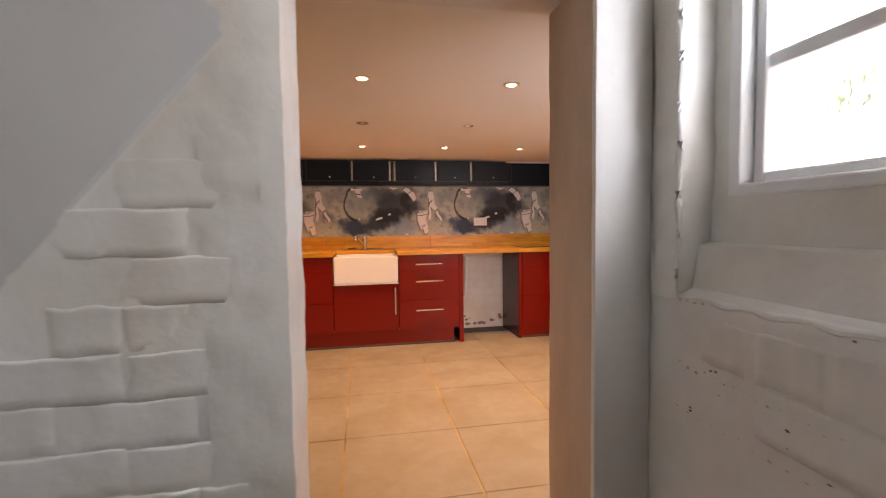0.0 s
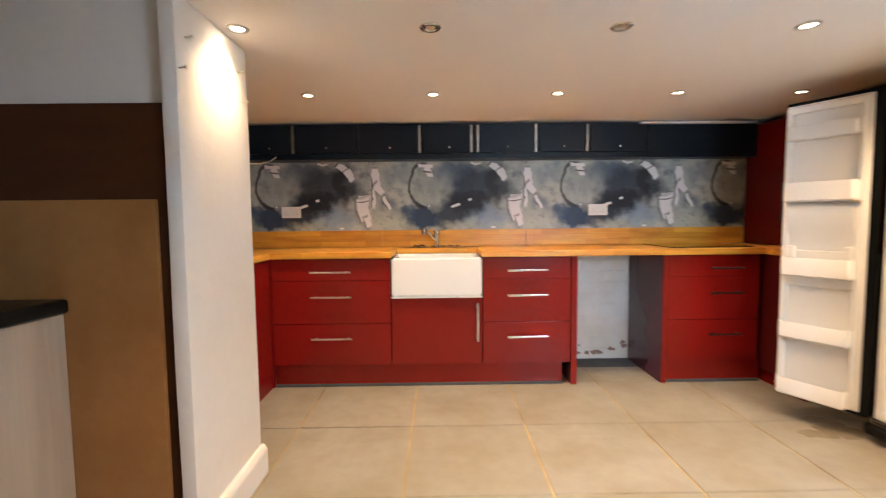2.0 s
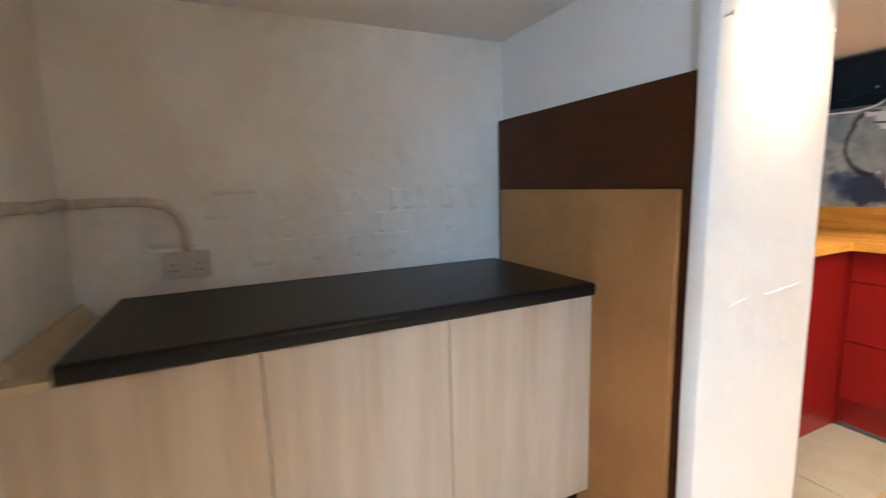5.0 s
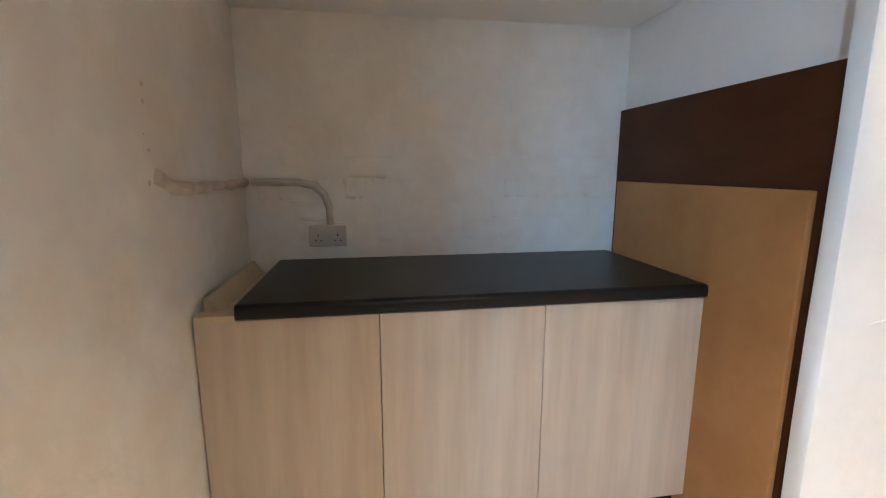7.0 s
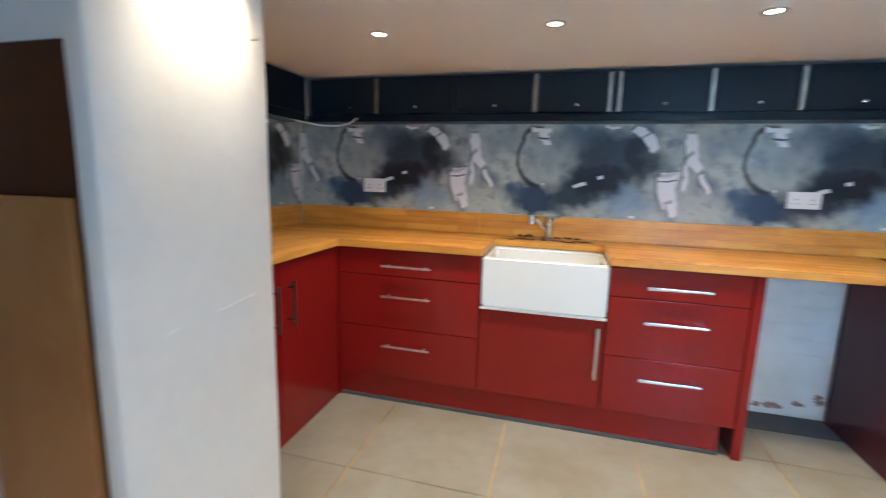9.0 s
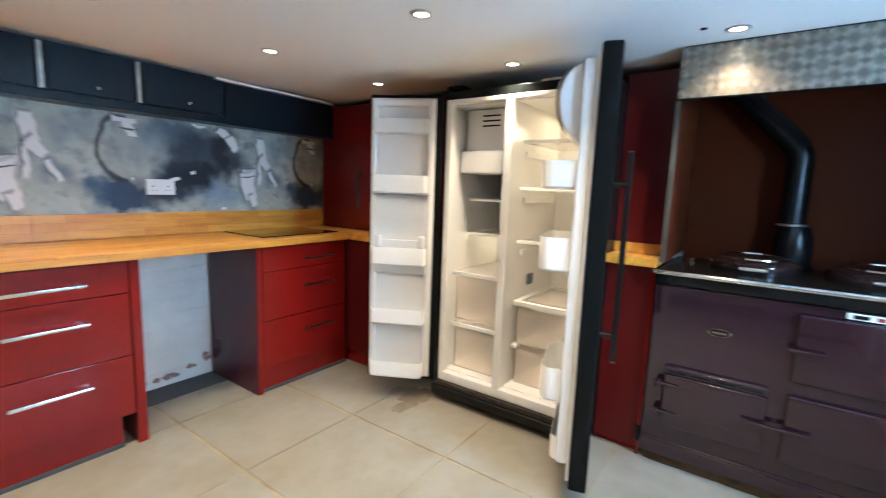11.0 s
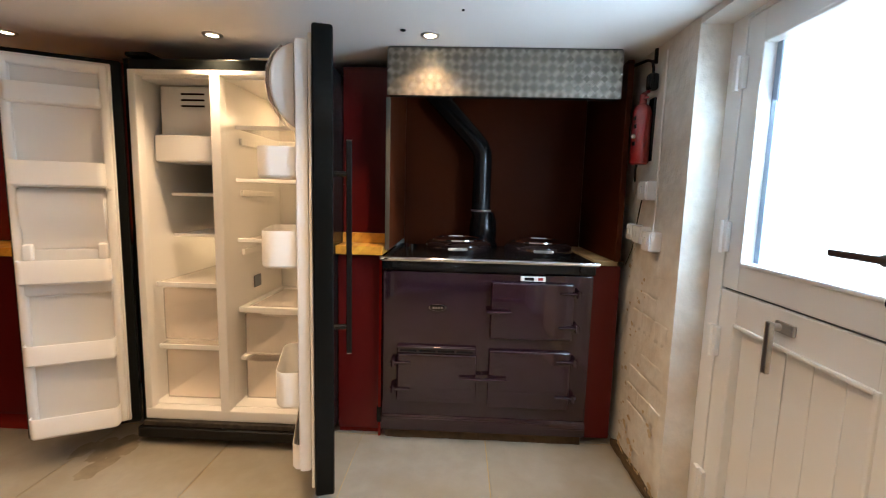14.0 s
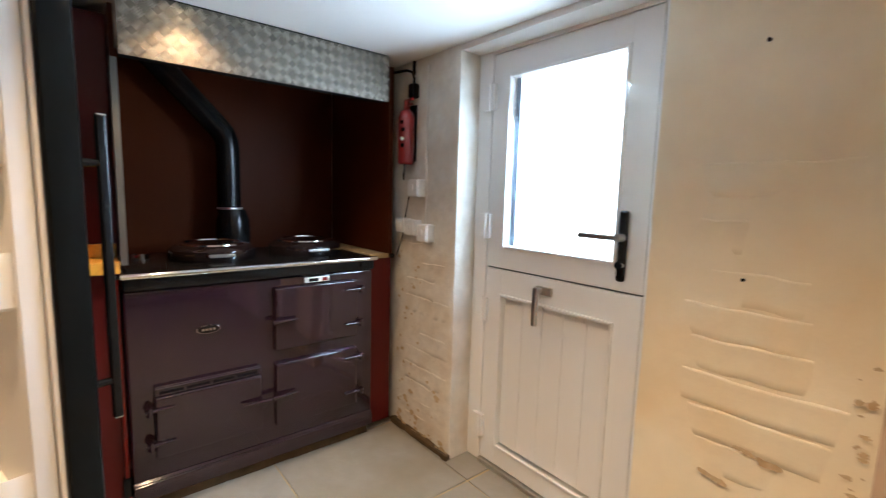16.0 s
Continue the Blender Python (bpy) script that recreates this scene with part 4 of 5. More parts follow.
for x, y in ((2.315, 2.782), (2.123, 2.551)):
    h = thing("ceiling_hole", (x, y, CEIL), "small dark drilled hole in the ceiling", "hole", "ceiling holes")
    part("hole", rod((x, y, CEIL - 0.004), (x, y, CEIL + 0.01), 0.011 if y > 2.7 else 0.005, n=12), DARKHOLE, h)


# ---- fridge-freezer with both doors open ----
def open_tub(x0, x1, y0, y1, z0, z1, wall=0.006):
    """A drawer without a lid, in one shell."""
    own = box(x0, x1, y0, y1, z0, z1)
    top = max(own.faces, key=lambda q: q.calc_center_median().z)
    bmesh.ops.inset_region(own, faces=[top], thickness=wall)
    well = bmesh.ops.extrude_discrete_faces(own, faces=[top])["faces"][0]
    bmesh.ops.translate(own, verts=well.verts[:], vec=(0, 0, wall - (z1 - z0)))
    return own


def fridge():
    f = thing("fridge_freezer", (2.8, 3.53, 0.0), "black side-by-side fridge freezer standing open and empty", "fridge")
    FX, BX = 2.452, 3.15
    Y0, Y1 = 3.138, 3.992
    ZB, ZT = 0.115, 1.70
    part("cabinet_top", box(2.46, BX, Y0, Y1, 1.702, 1.745, 0.004), FRIDGEBLACK, f)
    part("cabinet_side", box(2.46, BX, Y1 + 0.001, Y1 + 0.02, 0.06, 1.745, 0.003), FRIDGEBLACK, f)
    part("cabinet_side", box(2.46, BX, Y0 - 0.02, Y0 - 0.001, 0.06, 1.745, 0.003), FRIDGEBLACK, f)
    part("base", box(2.50, BX, Y0, Y1, 0.02, 0.11), BLACK, f)
    bm = box(2.415, 2.475, Y0 + 0.005, Y1 + 0.02, 0.035, 0.088, 0.012, seg=3)
    part("kick_rail", bm, BLACK, f, "dusty black kick rail", smooth=True)
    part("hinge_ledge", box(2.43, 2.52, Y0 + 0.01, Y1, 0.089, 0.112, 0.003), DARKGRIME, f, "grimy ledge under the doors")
    for y in (Y0 + 0.06, Y1 - 0.06):
        part("foot", rod((2.56, y, 0.0), (2.56, y, 0.03), 0.025), BLACK, f)
        part("hinge_cover", box(2.43, 2.56, y - 0.05, y + 0.05, 1.746, 1.765, 0.008), FRIDGEBLACK, f)
    part("lamp_cover", box(2.47, 2.58, 3.36, 3.46, 1.746, 1.758, 0.005), STEEL, f, "shiny top hinge cover")
    # white inner box: flange, divider and two hollows
    M0, M1 = 3.588, 3.632
    for n, b in (("flange", (FX, 2.50, Y1 - 0.034, Y1, ZB, ZT)), ("flange", (FX, 2.50, Y0, Y0 + 0.034, ZB, ZT)), ("divider", (FX - 0.001, 3.10, M0, M1, ZB, ZT)),
                 ("flange", (FX, 2.50, Y0 + 0.034, Y1 - 0.034, ZT - 0.022, ZT)), ("sill", (FX - 0.002, 2.50, Y0 + 0.001, Y1 - 0.001, ZB - 0.002, ZB + 0.05))):
        part(n, box(*b, 0.006), LINER, f)
    for y0, y1 in ((M1 + 0.0005, Y1 - 0.012), (Y0 + 0.012, M0 - 0.0005)):
        for n, b in (("liner_side", (2.499, 3.11, y1, y1 + 0.01, 0.13, 1.69)), ("liner_side", (2.499, 3.11, y0 - 0.01, y0, 0.13, 1.69)), ("liner_back", (3.08, 3.11, y0, y1, 0.13, 1.69)),
                     ("liner_top", (2.499, 3.08, y0, y1, 1.672, 1.69)), ("liner_floor", (2.499, 3.08, y0, y1, 0.13, 0.168))):
            part(n, box(*b), LINER, f)
    # freezer side
    a, b = M1 + 0.004, Y1 - 0.026
    part("vent_shadow_gap", box(2.612, 2.70, a + 0.001, b - 0.008, 1.44, 1.669, 0.004), GREYPLASTIC, f, "thin dark gap round the vent panel")
    vp = part("vent_panel", box(2.604, 2.70, a + 0.004, b - 0.012, 1.44, 1.664, 0.010, seg=3), LINER, f, smooth=True)
    for z in (1.575, 1.602, 1.629):
        part("slot", box(2.601, 2.606, a + 0.105, b - 0.115, z - 0.004, z + 0.004), DARKHOLE, vp, "dark air slot")
    part("ice_maker", box(2.565, 2.80, a, b, 1.315, 1.44, 0.016, seg=3), LINER, f, "white ice maker housing", smooth=True)
    for z in (1.165, 0.965):
        part("shelf", box(2.66, 3.07, a, b - 0.01, z - 0.007, z + 0.007, 0.003), LINER, f)
    for z in (0.742, 0.438):
        part("shelf", box(2.54, 3.07, a, b, z - 0.009, z + 0.009, 0.003), CLEARPLASTIC, f, "clear plastic shelf with white rim").visible_shadow = False
        part("shelf_rim", box(2.53, 2.541, a, b, z - 0.011, z + 0.011, 0.003), LINER, f)
    for z0, z1 in ((0.47, 0.72), (0.175, 0.415)):
        bm = open_tub(2.55, 3.0, a + 0.012, b - 0.02, z0, z1)
        part("drawer", bm, CLEARPLASTIC, f, "clear plastic freezer drawer").visible_shadow = False
    part("wire", tube([(3.06, a + 0.03, 1.31), (3.05, a + 0.04, 1.15), (3.055, a + 0.08, 1.02), (3.05, a + 0.05, 0.92), (3.055, a + 0.04, 0.76)], 0.004), RUBBER, f, "loose grey wire")
    # fridge side
    a, b = Y0 + 0.016, M0 - 0.004
    for z in (1.478, 1.238, 0.958):
        part("shelf", box(2.58, 3.06, a + 0.02, b, z - 0.004, z + 0.004), CLEARPLASTIC, f, "clear glass shelf").visible_shadow = False
        part("shelf_rim", box(2.565, 2.581, a + 0.02, b, z - 0.009, z + 0.009, 0.003), LINER, f)
        for yy in (b - 0.004, ):
            part("shelf_rail", box(2.60, 2.95, yy - 0.012, yy + 0.003, z - 0.075, z - 0.045, 0.004), LINER, f)
    bm = box(2.555, 2.585, a + 0.02, b, 0.612, 0.638, 0.004)
    for bb in ((2.585, 3.06, b - 0.03, b, 0.614, 0.636), (2.585, 3.06, a + 0.02, a + 0.05, 0.614, 0.636), (3.03, 3.06, a + 0.05, b - 0.03, 0.614, 0.636)):
        box(*bb, 0, bm)
    part("crisper_frame", bm, LINER, f)
    part("crisper_brace", box(2.60, 2.62, a + 0.16, b - 0.09, 0.585, 0.600), LINER, f, m=Matrix.Identity(4))
    part("crisper_lid", box(2.585, 3.03, a + 0.05, b - 0.03, 0.62, 0.626), CLEARPLASTIC, f, "clear crisper lid").visible_shadow = False
    for z0, z1 in ((0.40, 0.60), (0.175, 0.365)):
        bm = open_tub(2.575, 3.0, a + 0.03, b - 0.02, z0, z1)
        part("crisper", bm, CLEARPLASTIC, f, "clear plastic crisper drawer").visible_shadow = False
    part("divider_rail", box(2.56, 3.05, b - 0.03, b, 0.372, 0.392, 0.003), LINER, f)
    part("air_grille", box(2.72, 2.79, b - 0.006, b + 0.002, 0.70, 0.76, 0.002), RUBBER, f, "small grey air grille")
    part("lamp_housing", box(2.75, 3.07, a + 0.10, b - 0.10, 1.60, 1.668, 0.02), CLEARPLASTIC, f, "clear lamp cover")

    def bin_tray(parent, x0, x1, d0, d1, z0, z1, r=0.024, side=1):
        """An open-topped door tray with rounded corners, from the inner face outwards (local metres)."""
        t = 0.004
        own = bmesh.new()

        def outline(inset):
            a, b, d, q = x0 + inset, x1 - inset, d1 - inset, r - inset
            turn = [0.5 * math.pi * k / 5 for k in range(6)]
            return [(a, d0)] + [(a + q - q * math.cos(w), d - q + q * math.sin(w)) for w in turn] + [(b - q + q * math.sin(w), d - q + q * math.cos(w)) for w in turn] + [(b, d0)]

        def line(inset, z):
            return [own.verts.new((x, side * d, z)) for x, d in outline(inset)]

        lips = [line(0.006, z0), line(0.0, z0 + 0.008), line(0.0, z1 - 0.003), line(0.0015, z1), line(t - 0.001, z1), line(t, z1 - 0.003), line(t, z0 + t)]
        for a, b in zip(lips, lips[1:]):
            for k in range(len(a) - 1):
                own.faces.new((a[k], a[k + 1], b[k + 1], b[k]))
        own.faces.new(lips[0][::-1])
        own.faces.new(lips[-1])
        bmesh.ops.recalc_face_normals(own, faces=own.faces[:])
        part("door_tray", own, LINER, parent, local=True, smooth=True)

    # freezer door: local x from hinge to free end, local y towards the inner face
    d1 = Vector((-0.19, 0.355)).normalized()
    ang = math.degrees(math.atan2(d1.y, d1.x))
    W = 0.405
    fd = part("freezer_door", box(0.0, W, -0.055, 0.0, 0.105, 1.725, 0.010, seg=3), FRIDGEBLACK, f, "black freezer door swung wide open", m=WORLD[f].inverted() @ pose(2.435, 4.005, 0, 0, 0, ang), local=True, smooth=True)
    part("gasket", box(0.034, W - 0.010, 0.0005, 0.014, 0.125, 1.705, 0.006, seg=3), LINER, fd, local=True, smooth=True)
    bm = box(0.042, 0.074, 0.010, 0.044, 0.135, 1.695, 0.014, seg=4)
    box(W - 0.050, W - 0.018, 0.010, 0.044, 0.135, 1.695, 0.014, bm, seg=4)
    box(0.070, W - 0.046, 0.010, 0.022, 0.14, 1.69, 0, bm)
    box(0.060, W - 0.036, 0.010, 0.043, 1.655, 1.695, 0.014, bm, seg=4)
    box(0.060, W - 0.036, 0.010, 0.043, 0.735, 0.80, 0.014, bm, seg=4)
    box(0.060, W - 0.036, 0.010, 0.043, 0.135, 0.16, 0.010, bm, seg=3)
    part("inner_liner", bm, LINER, fd, local=True, smooth=True)
    part("dispenser_housing", prism([(0.02, 0.93), (0.02, 1.178), (0.045, 1.178), (0.058, 1.15), (0.060, 1.10), (0.050, 1.04), (0.036, 1.0), (0.034, 0.93)], "x", 0.072, W - 0.048, 0.005), LINER, fd, "moulded dispenser bulge", local=True, smooth=True)
    for dx in (0.074, W - 0.084):
        part("dispenser_lug", box(dx, dx + 0.034, 0.02, 0.062, 0.885, 0.955, 0.012, seg=3), LINER, fd, local=True, smooth=True)
    part("dispenser_lower", box(0.072, W - 0.048, 0.02, 0.036, 0.79, 0.93, 0.006), LINER, fd, local=True)
    part("dispenser_slit", box(0.05, W - 0.05, 0.02, 0.078, 1.181, 1.1855), GREYPLASTIC, fd, "grey gap line", local=True)
    for z0, z1, dep in ((1.512, 1.588, 0.072), (1.188, 1.288, 0.085), (0.79, 0.89, 0.088), (0.45, 0.538, 0.088), (0.135, 0.225, 0.088)):
        bin_tray(fd, 0.066, W - 0.030, 0.018, dep, z0, z1)
    bm = rod((W - 0.07, -0.095, 0.60), (W - 0.07, -0.095, 1.38), 0.012)
    for z in (0.73, 1.25):
        rod((W - 0.07, -0.095, z), (W - 0.07, -0.054, z), 0.008, bm=bm)
    part("handle", bm, BLACK, fd, "black bar handle", local=True, smooth=True)

    # fridge door: local x from hinge to free end, local y outwards (handle side)
    d2 = Vector((-0.405, -0.115)).normalized()
    ang = math.degrees(math.atan2(d2.y, d2.x))
    W = 0.43
    rd = part("fridge_door", box(0.0, W, -0.002, 0.068, 0.07, 1.745, 0.012, seg=3), FRIDGEBLACK, f, "black fridge door open at a right angle", m=WORLD[f].inverted() @ pose(2.437, 3.160, 0, 0, 0, ang), local=True, smooth=True)
    part("gasket", box(0.016, W - 0.012, -0.014, -0.0025, 0.10, 1.715, 0.005), LINER, rd, local=True)
    bm = box(0.03, W - 0.024, -0.058, -0.014, 0.16, 1.70, 0.012)
    part("inner_liner", bm, LINER, rd, local=True, smooth=True)
    dome = [(-0.054, 1.405), (-0.080, 1.425), (-0.112, 1.458), (-0.134, 1.505), (-0.142, 1.56), (-0.138, 1.61), (-0.120, 1.652), (-0.090, 1.680), (-0.054, 1.695)]
    part("butter_compartment", prism(dome, "x", 0.05, W - 0.05, 0.008), LINER, rd, "moulded rounded compartment", local=True, smooth=True)
    arc = [(y - 0.012, z) for y, z in dome[2:8]]
    part("butter_lid", prism(arc + [(y + 0.004, z) for y, z in arc[::-1]], "x", 0.06, W - 0.06), CLEARPLASTIC, rd, "clear rounded lid", local=True, smooth=True)
    bin_tray(rd, 0.045, W - 0.04, 0.054, 0.188, 1.240, 1.345, 0.050, -1)
    bin_tray(rd, 0.045, W - 0.04, 0.054, 0.180, 0.925, 1.055, 0.050, -1)
    bin_tray(rd, 0.045, W - 0.04, 0.054, 0.142, 0.405, 0.540, 0.050, -1)
    bin_tray(rd, 0.045, W - 0.04, 0.054, 0.085, 0.16, 0.26, 0.028, -1)
    hx = W - 0.058
    bm = box(hx - 0.012, hx + 0.012, 0.112, 0.132, 0.60, 1.378, 0.004)
    part("handle", bm, BLACK, rd, "square black bar handle with bright ends", local=True)
    for z in (0.70, 1.26):
        part("handle_post", rod((hx, 0.066, z), (hx, 0.114, z), 0.010), BLACK, rd, local=True)
    for z in (0.598, 1.376):
        part("end_cap", box(hx - 0.011, hx + 0.011, 0.113, 0.131, z, z + 0.004), CHROME, rd, "bright end cap", local=True)


fridge()


# ---- range cooker in its recess ----
def range_cooker():
    c = thing("range_cooker", (2.85, 2.4, 0.0), "aubergine enamel cast-iron range cooker with two lids", "cooker")
    X, Y0, Y1 = 2.562, 1.912, 2.893
    part("body", box(X, 3.14, Y0, Y1, 0.10, 0.838, 0.006), ENAMEL, c)
    part("base", prism([(X - 0.014, 0.055), (X - 0.016, 0.095), (X - 0.011, 0.118), (X - 0.001, 0.133), (X + 0.03, 0.133), (X + 0.03, 0.055)], "y", Y0, Y1, 0.004), ENAMEL, c, "rounded enamel skirting")
    part("plinth", uneven(box(X + 0.022, 3.1, Y0 + 0.012, Y1 - 0.012, 0.0, 0.058), 0.05, 0.008, 18), SOOT, c, "black sooty plinth")
    part("top_plate", box(X - 0.022, 3.15, Y0 - 0.004, Y1 + 0.004, 0.842, 0.905, 0.016, seg=3), BLACK, c, "black enamel top plate", smooth=True)
    part("rail", rod((X - 0.028, Y0 - 0.012, 0.898), (X - 0.028, Y1 + 0.006, 0.898), 0.011, n=16, bevel=0.003), CHROME, c, "chrome front rail", smooth=True)
    for y in (Y0 + 0.06, Y1 - 0.06):
        part("rail_bracket", box(X - 0.03, X - 0.018, y - 0.012, y + 0.012, 0.86, 0.9), BLACK, c)
    for y in (2.545, 2.125):
        # black dome and bright ring imitate chrome mirroring the dark recess
        lid = part("lid", lathe([(0.172, 0.0), (0.176, 0.012), (0.172, 0.040), (0.150, 0.056), (0.128, 0.062), (0.112, 0.064), (0.06, 0.070), (0.0, 0.072)], (2.86, y, 0.906), n=40), HOBGLASS, c, "domed chrome hotplate lid, blackened for the dark recess it mirrors", smooth=True)
        part("lid_rim", lathe([(0.136, 0.0585), (0.134, 0.066), (0.122, 0.071), (0.112, 0.070), (0.110, 0.065)], (2.86, y, 0.906), n=40), CHROME, lid, "bright ring imitating the glint on the chrome lid", smooth=True)
        bm = tube([(2.715, y - 0.045, 0.93), (2.685, y - 0.045, 0.932), (2.685, y + 0.045, 0.932), (2.715, y + 0.045, 0.93)], 0.006, 8)
        for k in range(9):
            r = -0.036 + 0.009 * k
            tube([(2.682, y + r, 0.925), (2.682, y + r, 0.939)], 0.0035, 6, bm)
        part("lid_handle", bm, STEEL, lid, "coiled wire handle", smooth=True)
    part("temperature_gauge", lathe([(0.03, 0), (0.03, 0.02), (0.0, 0.022)], (2.95, 2.80, 0.906)), CHROME, c, "small chrome cap", smooth=True)
    # doors: outline, raised field, hinges and latch
    for n, y0, y1, z0, z1, hinge, latch in (("roasting_door", 2.000, 2.385, 0.531, 0.803, "low", (2.352, 0.662)), ("simmering_door", 2.000, 2.385, 0.192, 0.476, "low", (2.358, 0.336)),
                                            ("burner_door", 2.440, 2.822, 0.205, 0.446, "high", (2.462, 0.334))):
        d = part(n, box(X - 0.024, X + 0.014, y0, y1, z0, z1, 0.013, seg=4), ENAMEL, c, smooth=True)
        s, hy = (1, y1) if hinge == "high" else (-1, y0)
        for z in (z0 + 0.065, z1 - 0.045):
            bm = rod((X - 0.032, hy + s * 0.015, z - 0.018), (X - 0.032, hy + s * 0.015, z + 0.018), 0.011, n=12, bevel=0.003)
            rod((X - 0.032, hy + s * 0.03, z), (X - 0.030, hy - s * 0.065, z), 0.009, 0.005, n=12, bm=bm)
            part("hinge", bm, ENAMEL, d, "enamelled strap hinge", smooth=True)
        ly, lz = latch
        t = 1 if hinge == "low" else -1
        bm = rod((X - 0.045, ly + 0.05 * t, lz), (X - 0.045, ly - 0.06 * t, lz + 0.004), 0.011, 0.005, n=12, bevel=0.002)
        rod((X - 0.045, ly, lz), (X - 0.02, ly, lz), 0.008, n=10, bm=bm)
        part("latch", bm, ENAMEL, d, "enamelled latch handle", smooth=True)
    vf = part("vent_frame", box(X - 0.020, X + 0.002, 2.445, 2.820, 0.4475, 0.485, 0.006, seg=3), ENAMEL, c, "slotted enamel rail over the burner door", smooth=True)
    for i in range(4):
        part("vent", box(X - 0.0215, X - 0.012, 2.458 + 0.089 * i, 2.538 + 0.089 * i, 0.4545, 0.466, 0.003), DARKHOLE, vf, "dark air vent")
    part("vent_lip", rod((X - 0.021, 2.448, 0.476), (X - 0.021, 2.818, 0.476), 0.0065, n=12, bevel=0.002), ENAMEL, vf, smooth=True)
    b = part("badge", lathe([(0.0, 0.006), (0.022, 0.005), (0.024, 0.0)], (0, 0, 0), n=32), CHROME, c, "oval chrome maker's badge", m=WORLD[c].inverted() @ Matrix.Translation((X - 0.001, 2.632, 0.668)) @ Matrix.Rotation(radians(-90), 4, "Y") @ Matrix.Diagonal((0.75, 1.9, 1, 1)), local=True, smooth=True)
    part("badge_field", lathe([(0.0, 0.0068), (0.0205, 0.0058)], (0, 0, 0), n=32), BLACK, b, "black field", local=True)
    for i in range(4):
        part("badge_mark", box(-0.006, 0.006, -0.0125 + 0.0068 * i, -0.0125 + 0.0068 * i + 0.004, 0.0066, 0.0076), CHROME, b, local=True)
    g = part("thermometer", box(X - 0.012, X + 0.001, 2.135, 2.25, 0.809, 0.832, 0.003), WHITEPLASTIC, c, "pale heat indicator")
    part("gauge_black", box(X - 0.0135, X - 0.0115, 2.19, 2.232, 0.814, 0.827), BLACK, g, "black gauge zone")
    part("gauge_red", box(X - 0.0135, X - 0.0115, 2.148, 2.17, 0.814, 0.827), REDPAINT, g, "red gauge zone")
    part("side_valve", box(X + 0.02, X + 0.09, Y1 + 0.001, Y1 + 0.03, 0.07, 0.15, 0.008), BLACK, c, "black boiler connection")
    fl = thing("flue_pipe", (3.04, 2.42, 0.9), "black enamel flue pipe with an angled bend", "flue")
    part("collar", lathe([(0.085, 0.0), (0.085, 0.02), (0.075, 0.03), (0.078, 0.09), (0.075, 0.15), (0.062, 0.19), (0.058, 0.20)], (3.07, 2.405, 0.906), n=28), BLACK, fl, "black cast collar", smooth=True)
    part("clamp_ring", lathe([(0.055, 0), (0.0565, 0.002), (0.0565, 0.008), (0.055, 0.01)], (3.07, 2.42, 1.108)), STEEL, fl, "steel ring")
    part("pipe", tube([(3.07, 2.42, 1.09), (3.07, 2.42, 1.40), (3.07, 2.422, 1.43), (3.07, 2.438, 1.472), (3.07, 2.47, 1.51), (3.07, 2.66, 1.71), (3.07, 2.76, 1.815)], 0.053, 24), BLACK, fl, smooth=True)


range_cooker()

rp = thing("recess_back_panel", (3.19, 2.36, 0.9), "brown-red heat-stained back panel of the cooker recess", "panel")
for z0, z1 in ((0.0, 0.62), (0.62, 1.22), (1.22, 1.80)):
    part("sheet", box(3.184, 3.198, 1.8255, 2.8715, z0, z1), BROWNPANEL, rp)
rs = thing("recess_side_panel", (2.85, 1.81, 0.9), "dark aubergine side panel of the cooker recess", "panel")
part("sheet", box(2.56, 3.183, 1.80, 1.825, 0.912, 1.80, 0.002), BROWNPANEL, rs)
sp = thing("recess_partition", (2.85, 2.885, 0.0), "narrow panel between cooker recess and small worktop", "panel")
part("sheet", box(2.585, 3.183, 2.902, 2.914, 0.0, 0.884), RED, sp)
part("upper_sheet", box(2.60, 3.183, 2.872, 2.888, 0.932, 1.80), BROWNPANEL, sp)
part("edge_trim", box(2.588, 2.599, 2.870, 2.890, 0.932, 1.63, 0.001), TREAD, sp, "tarnished metal edge trim")
nu = thing("narrow_unit", (2.86, 3.0, 0.0), "narrow red base panel between cooker and fridge, darkened for shade", "cabinet")
part("front", box(2.60, 2.62, 2.916, 3.115, 0.03, 0.905, 0.002), DIMRED, nu)
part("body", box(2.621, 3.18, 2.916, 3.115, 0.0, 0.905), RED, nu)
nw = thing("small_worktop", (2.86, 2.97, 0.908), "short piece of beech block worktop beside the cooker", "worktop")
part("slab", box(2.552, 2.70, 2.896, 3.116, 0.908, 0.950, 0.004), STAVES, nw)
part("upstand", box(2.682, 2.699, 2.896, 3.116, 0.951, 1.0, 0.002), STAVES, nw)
rb = thing("red_back_panel", (2.71, 2.98, 0.93), "glossy red back panel above the short worktop, darkened for shade", "panel")
part("sheet", box(2.701, 2.72, 2.889, 3.116, 0.952, 1.79, 0.001), DIMRED, rb)
cr = thing("cooker_side_panel", (2.61, 1.85, 0.0), "red filler panel beside the cooker, darkened for shade", "panel")
part("sheet", box(2.598, 2.618, 1.782, 1.908, 0.03, 0.885, 0.002), DIMRED, cr)
part("ledge", box(2.59, 3.18, 1.775, 1.907, 0.886, 0.910, 0.003), GROUT, cr, "dusty stone-coloured ledge")
part("pipe_end", rod((2.57, 1.79, 0.898), (2.60, 1.79, 0.898), 0.012), BLACK, cr, "black pipe stub")


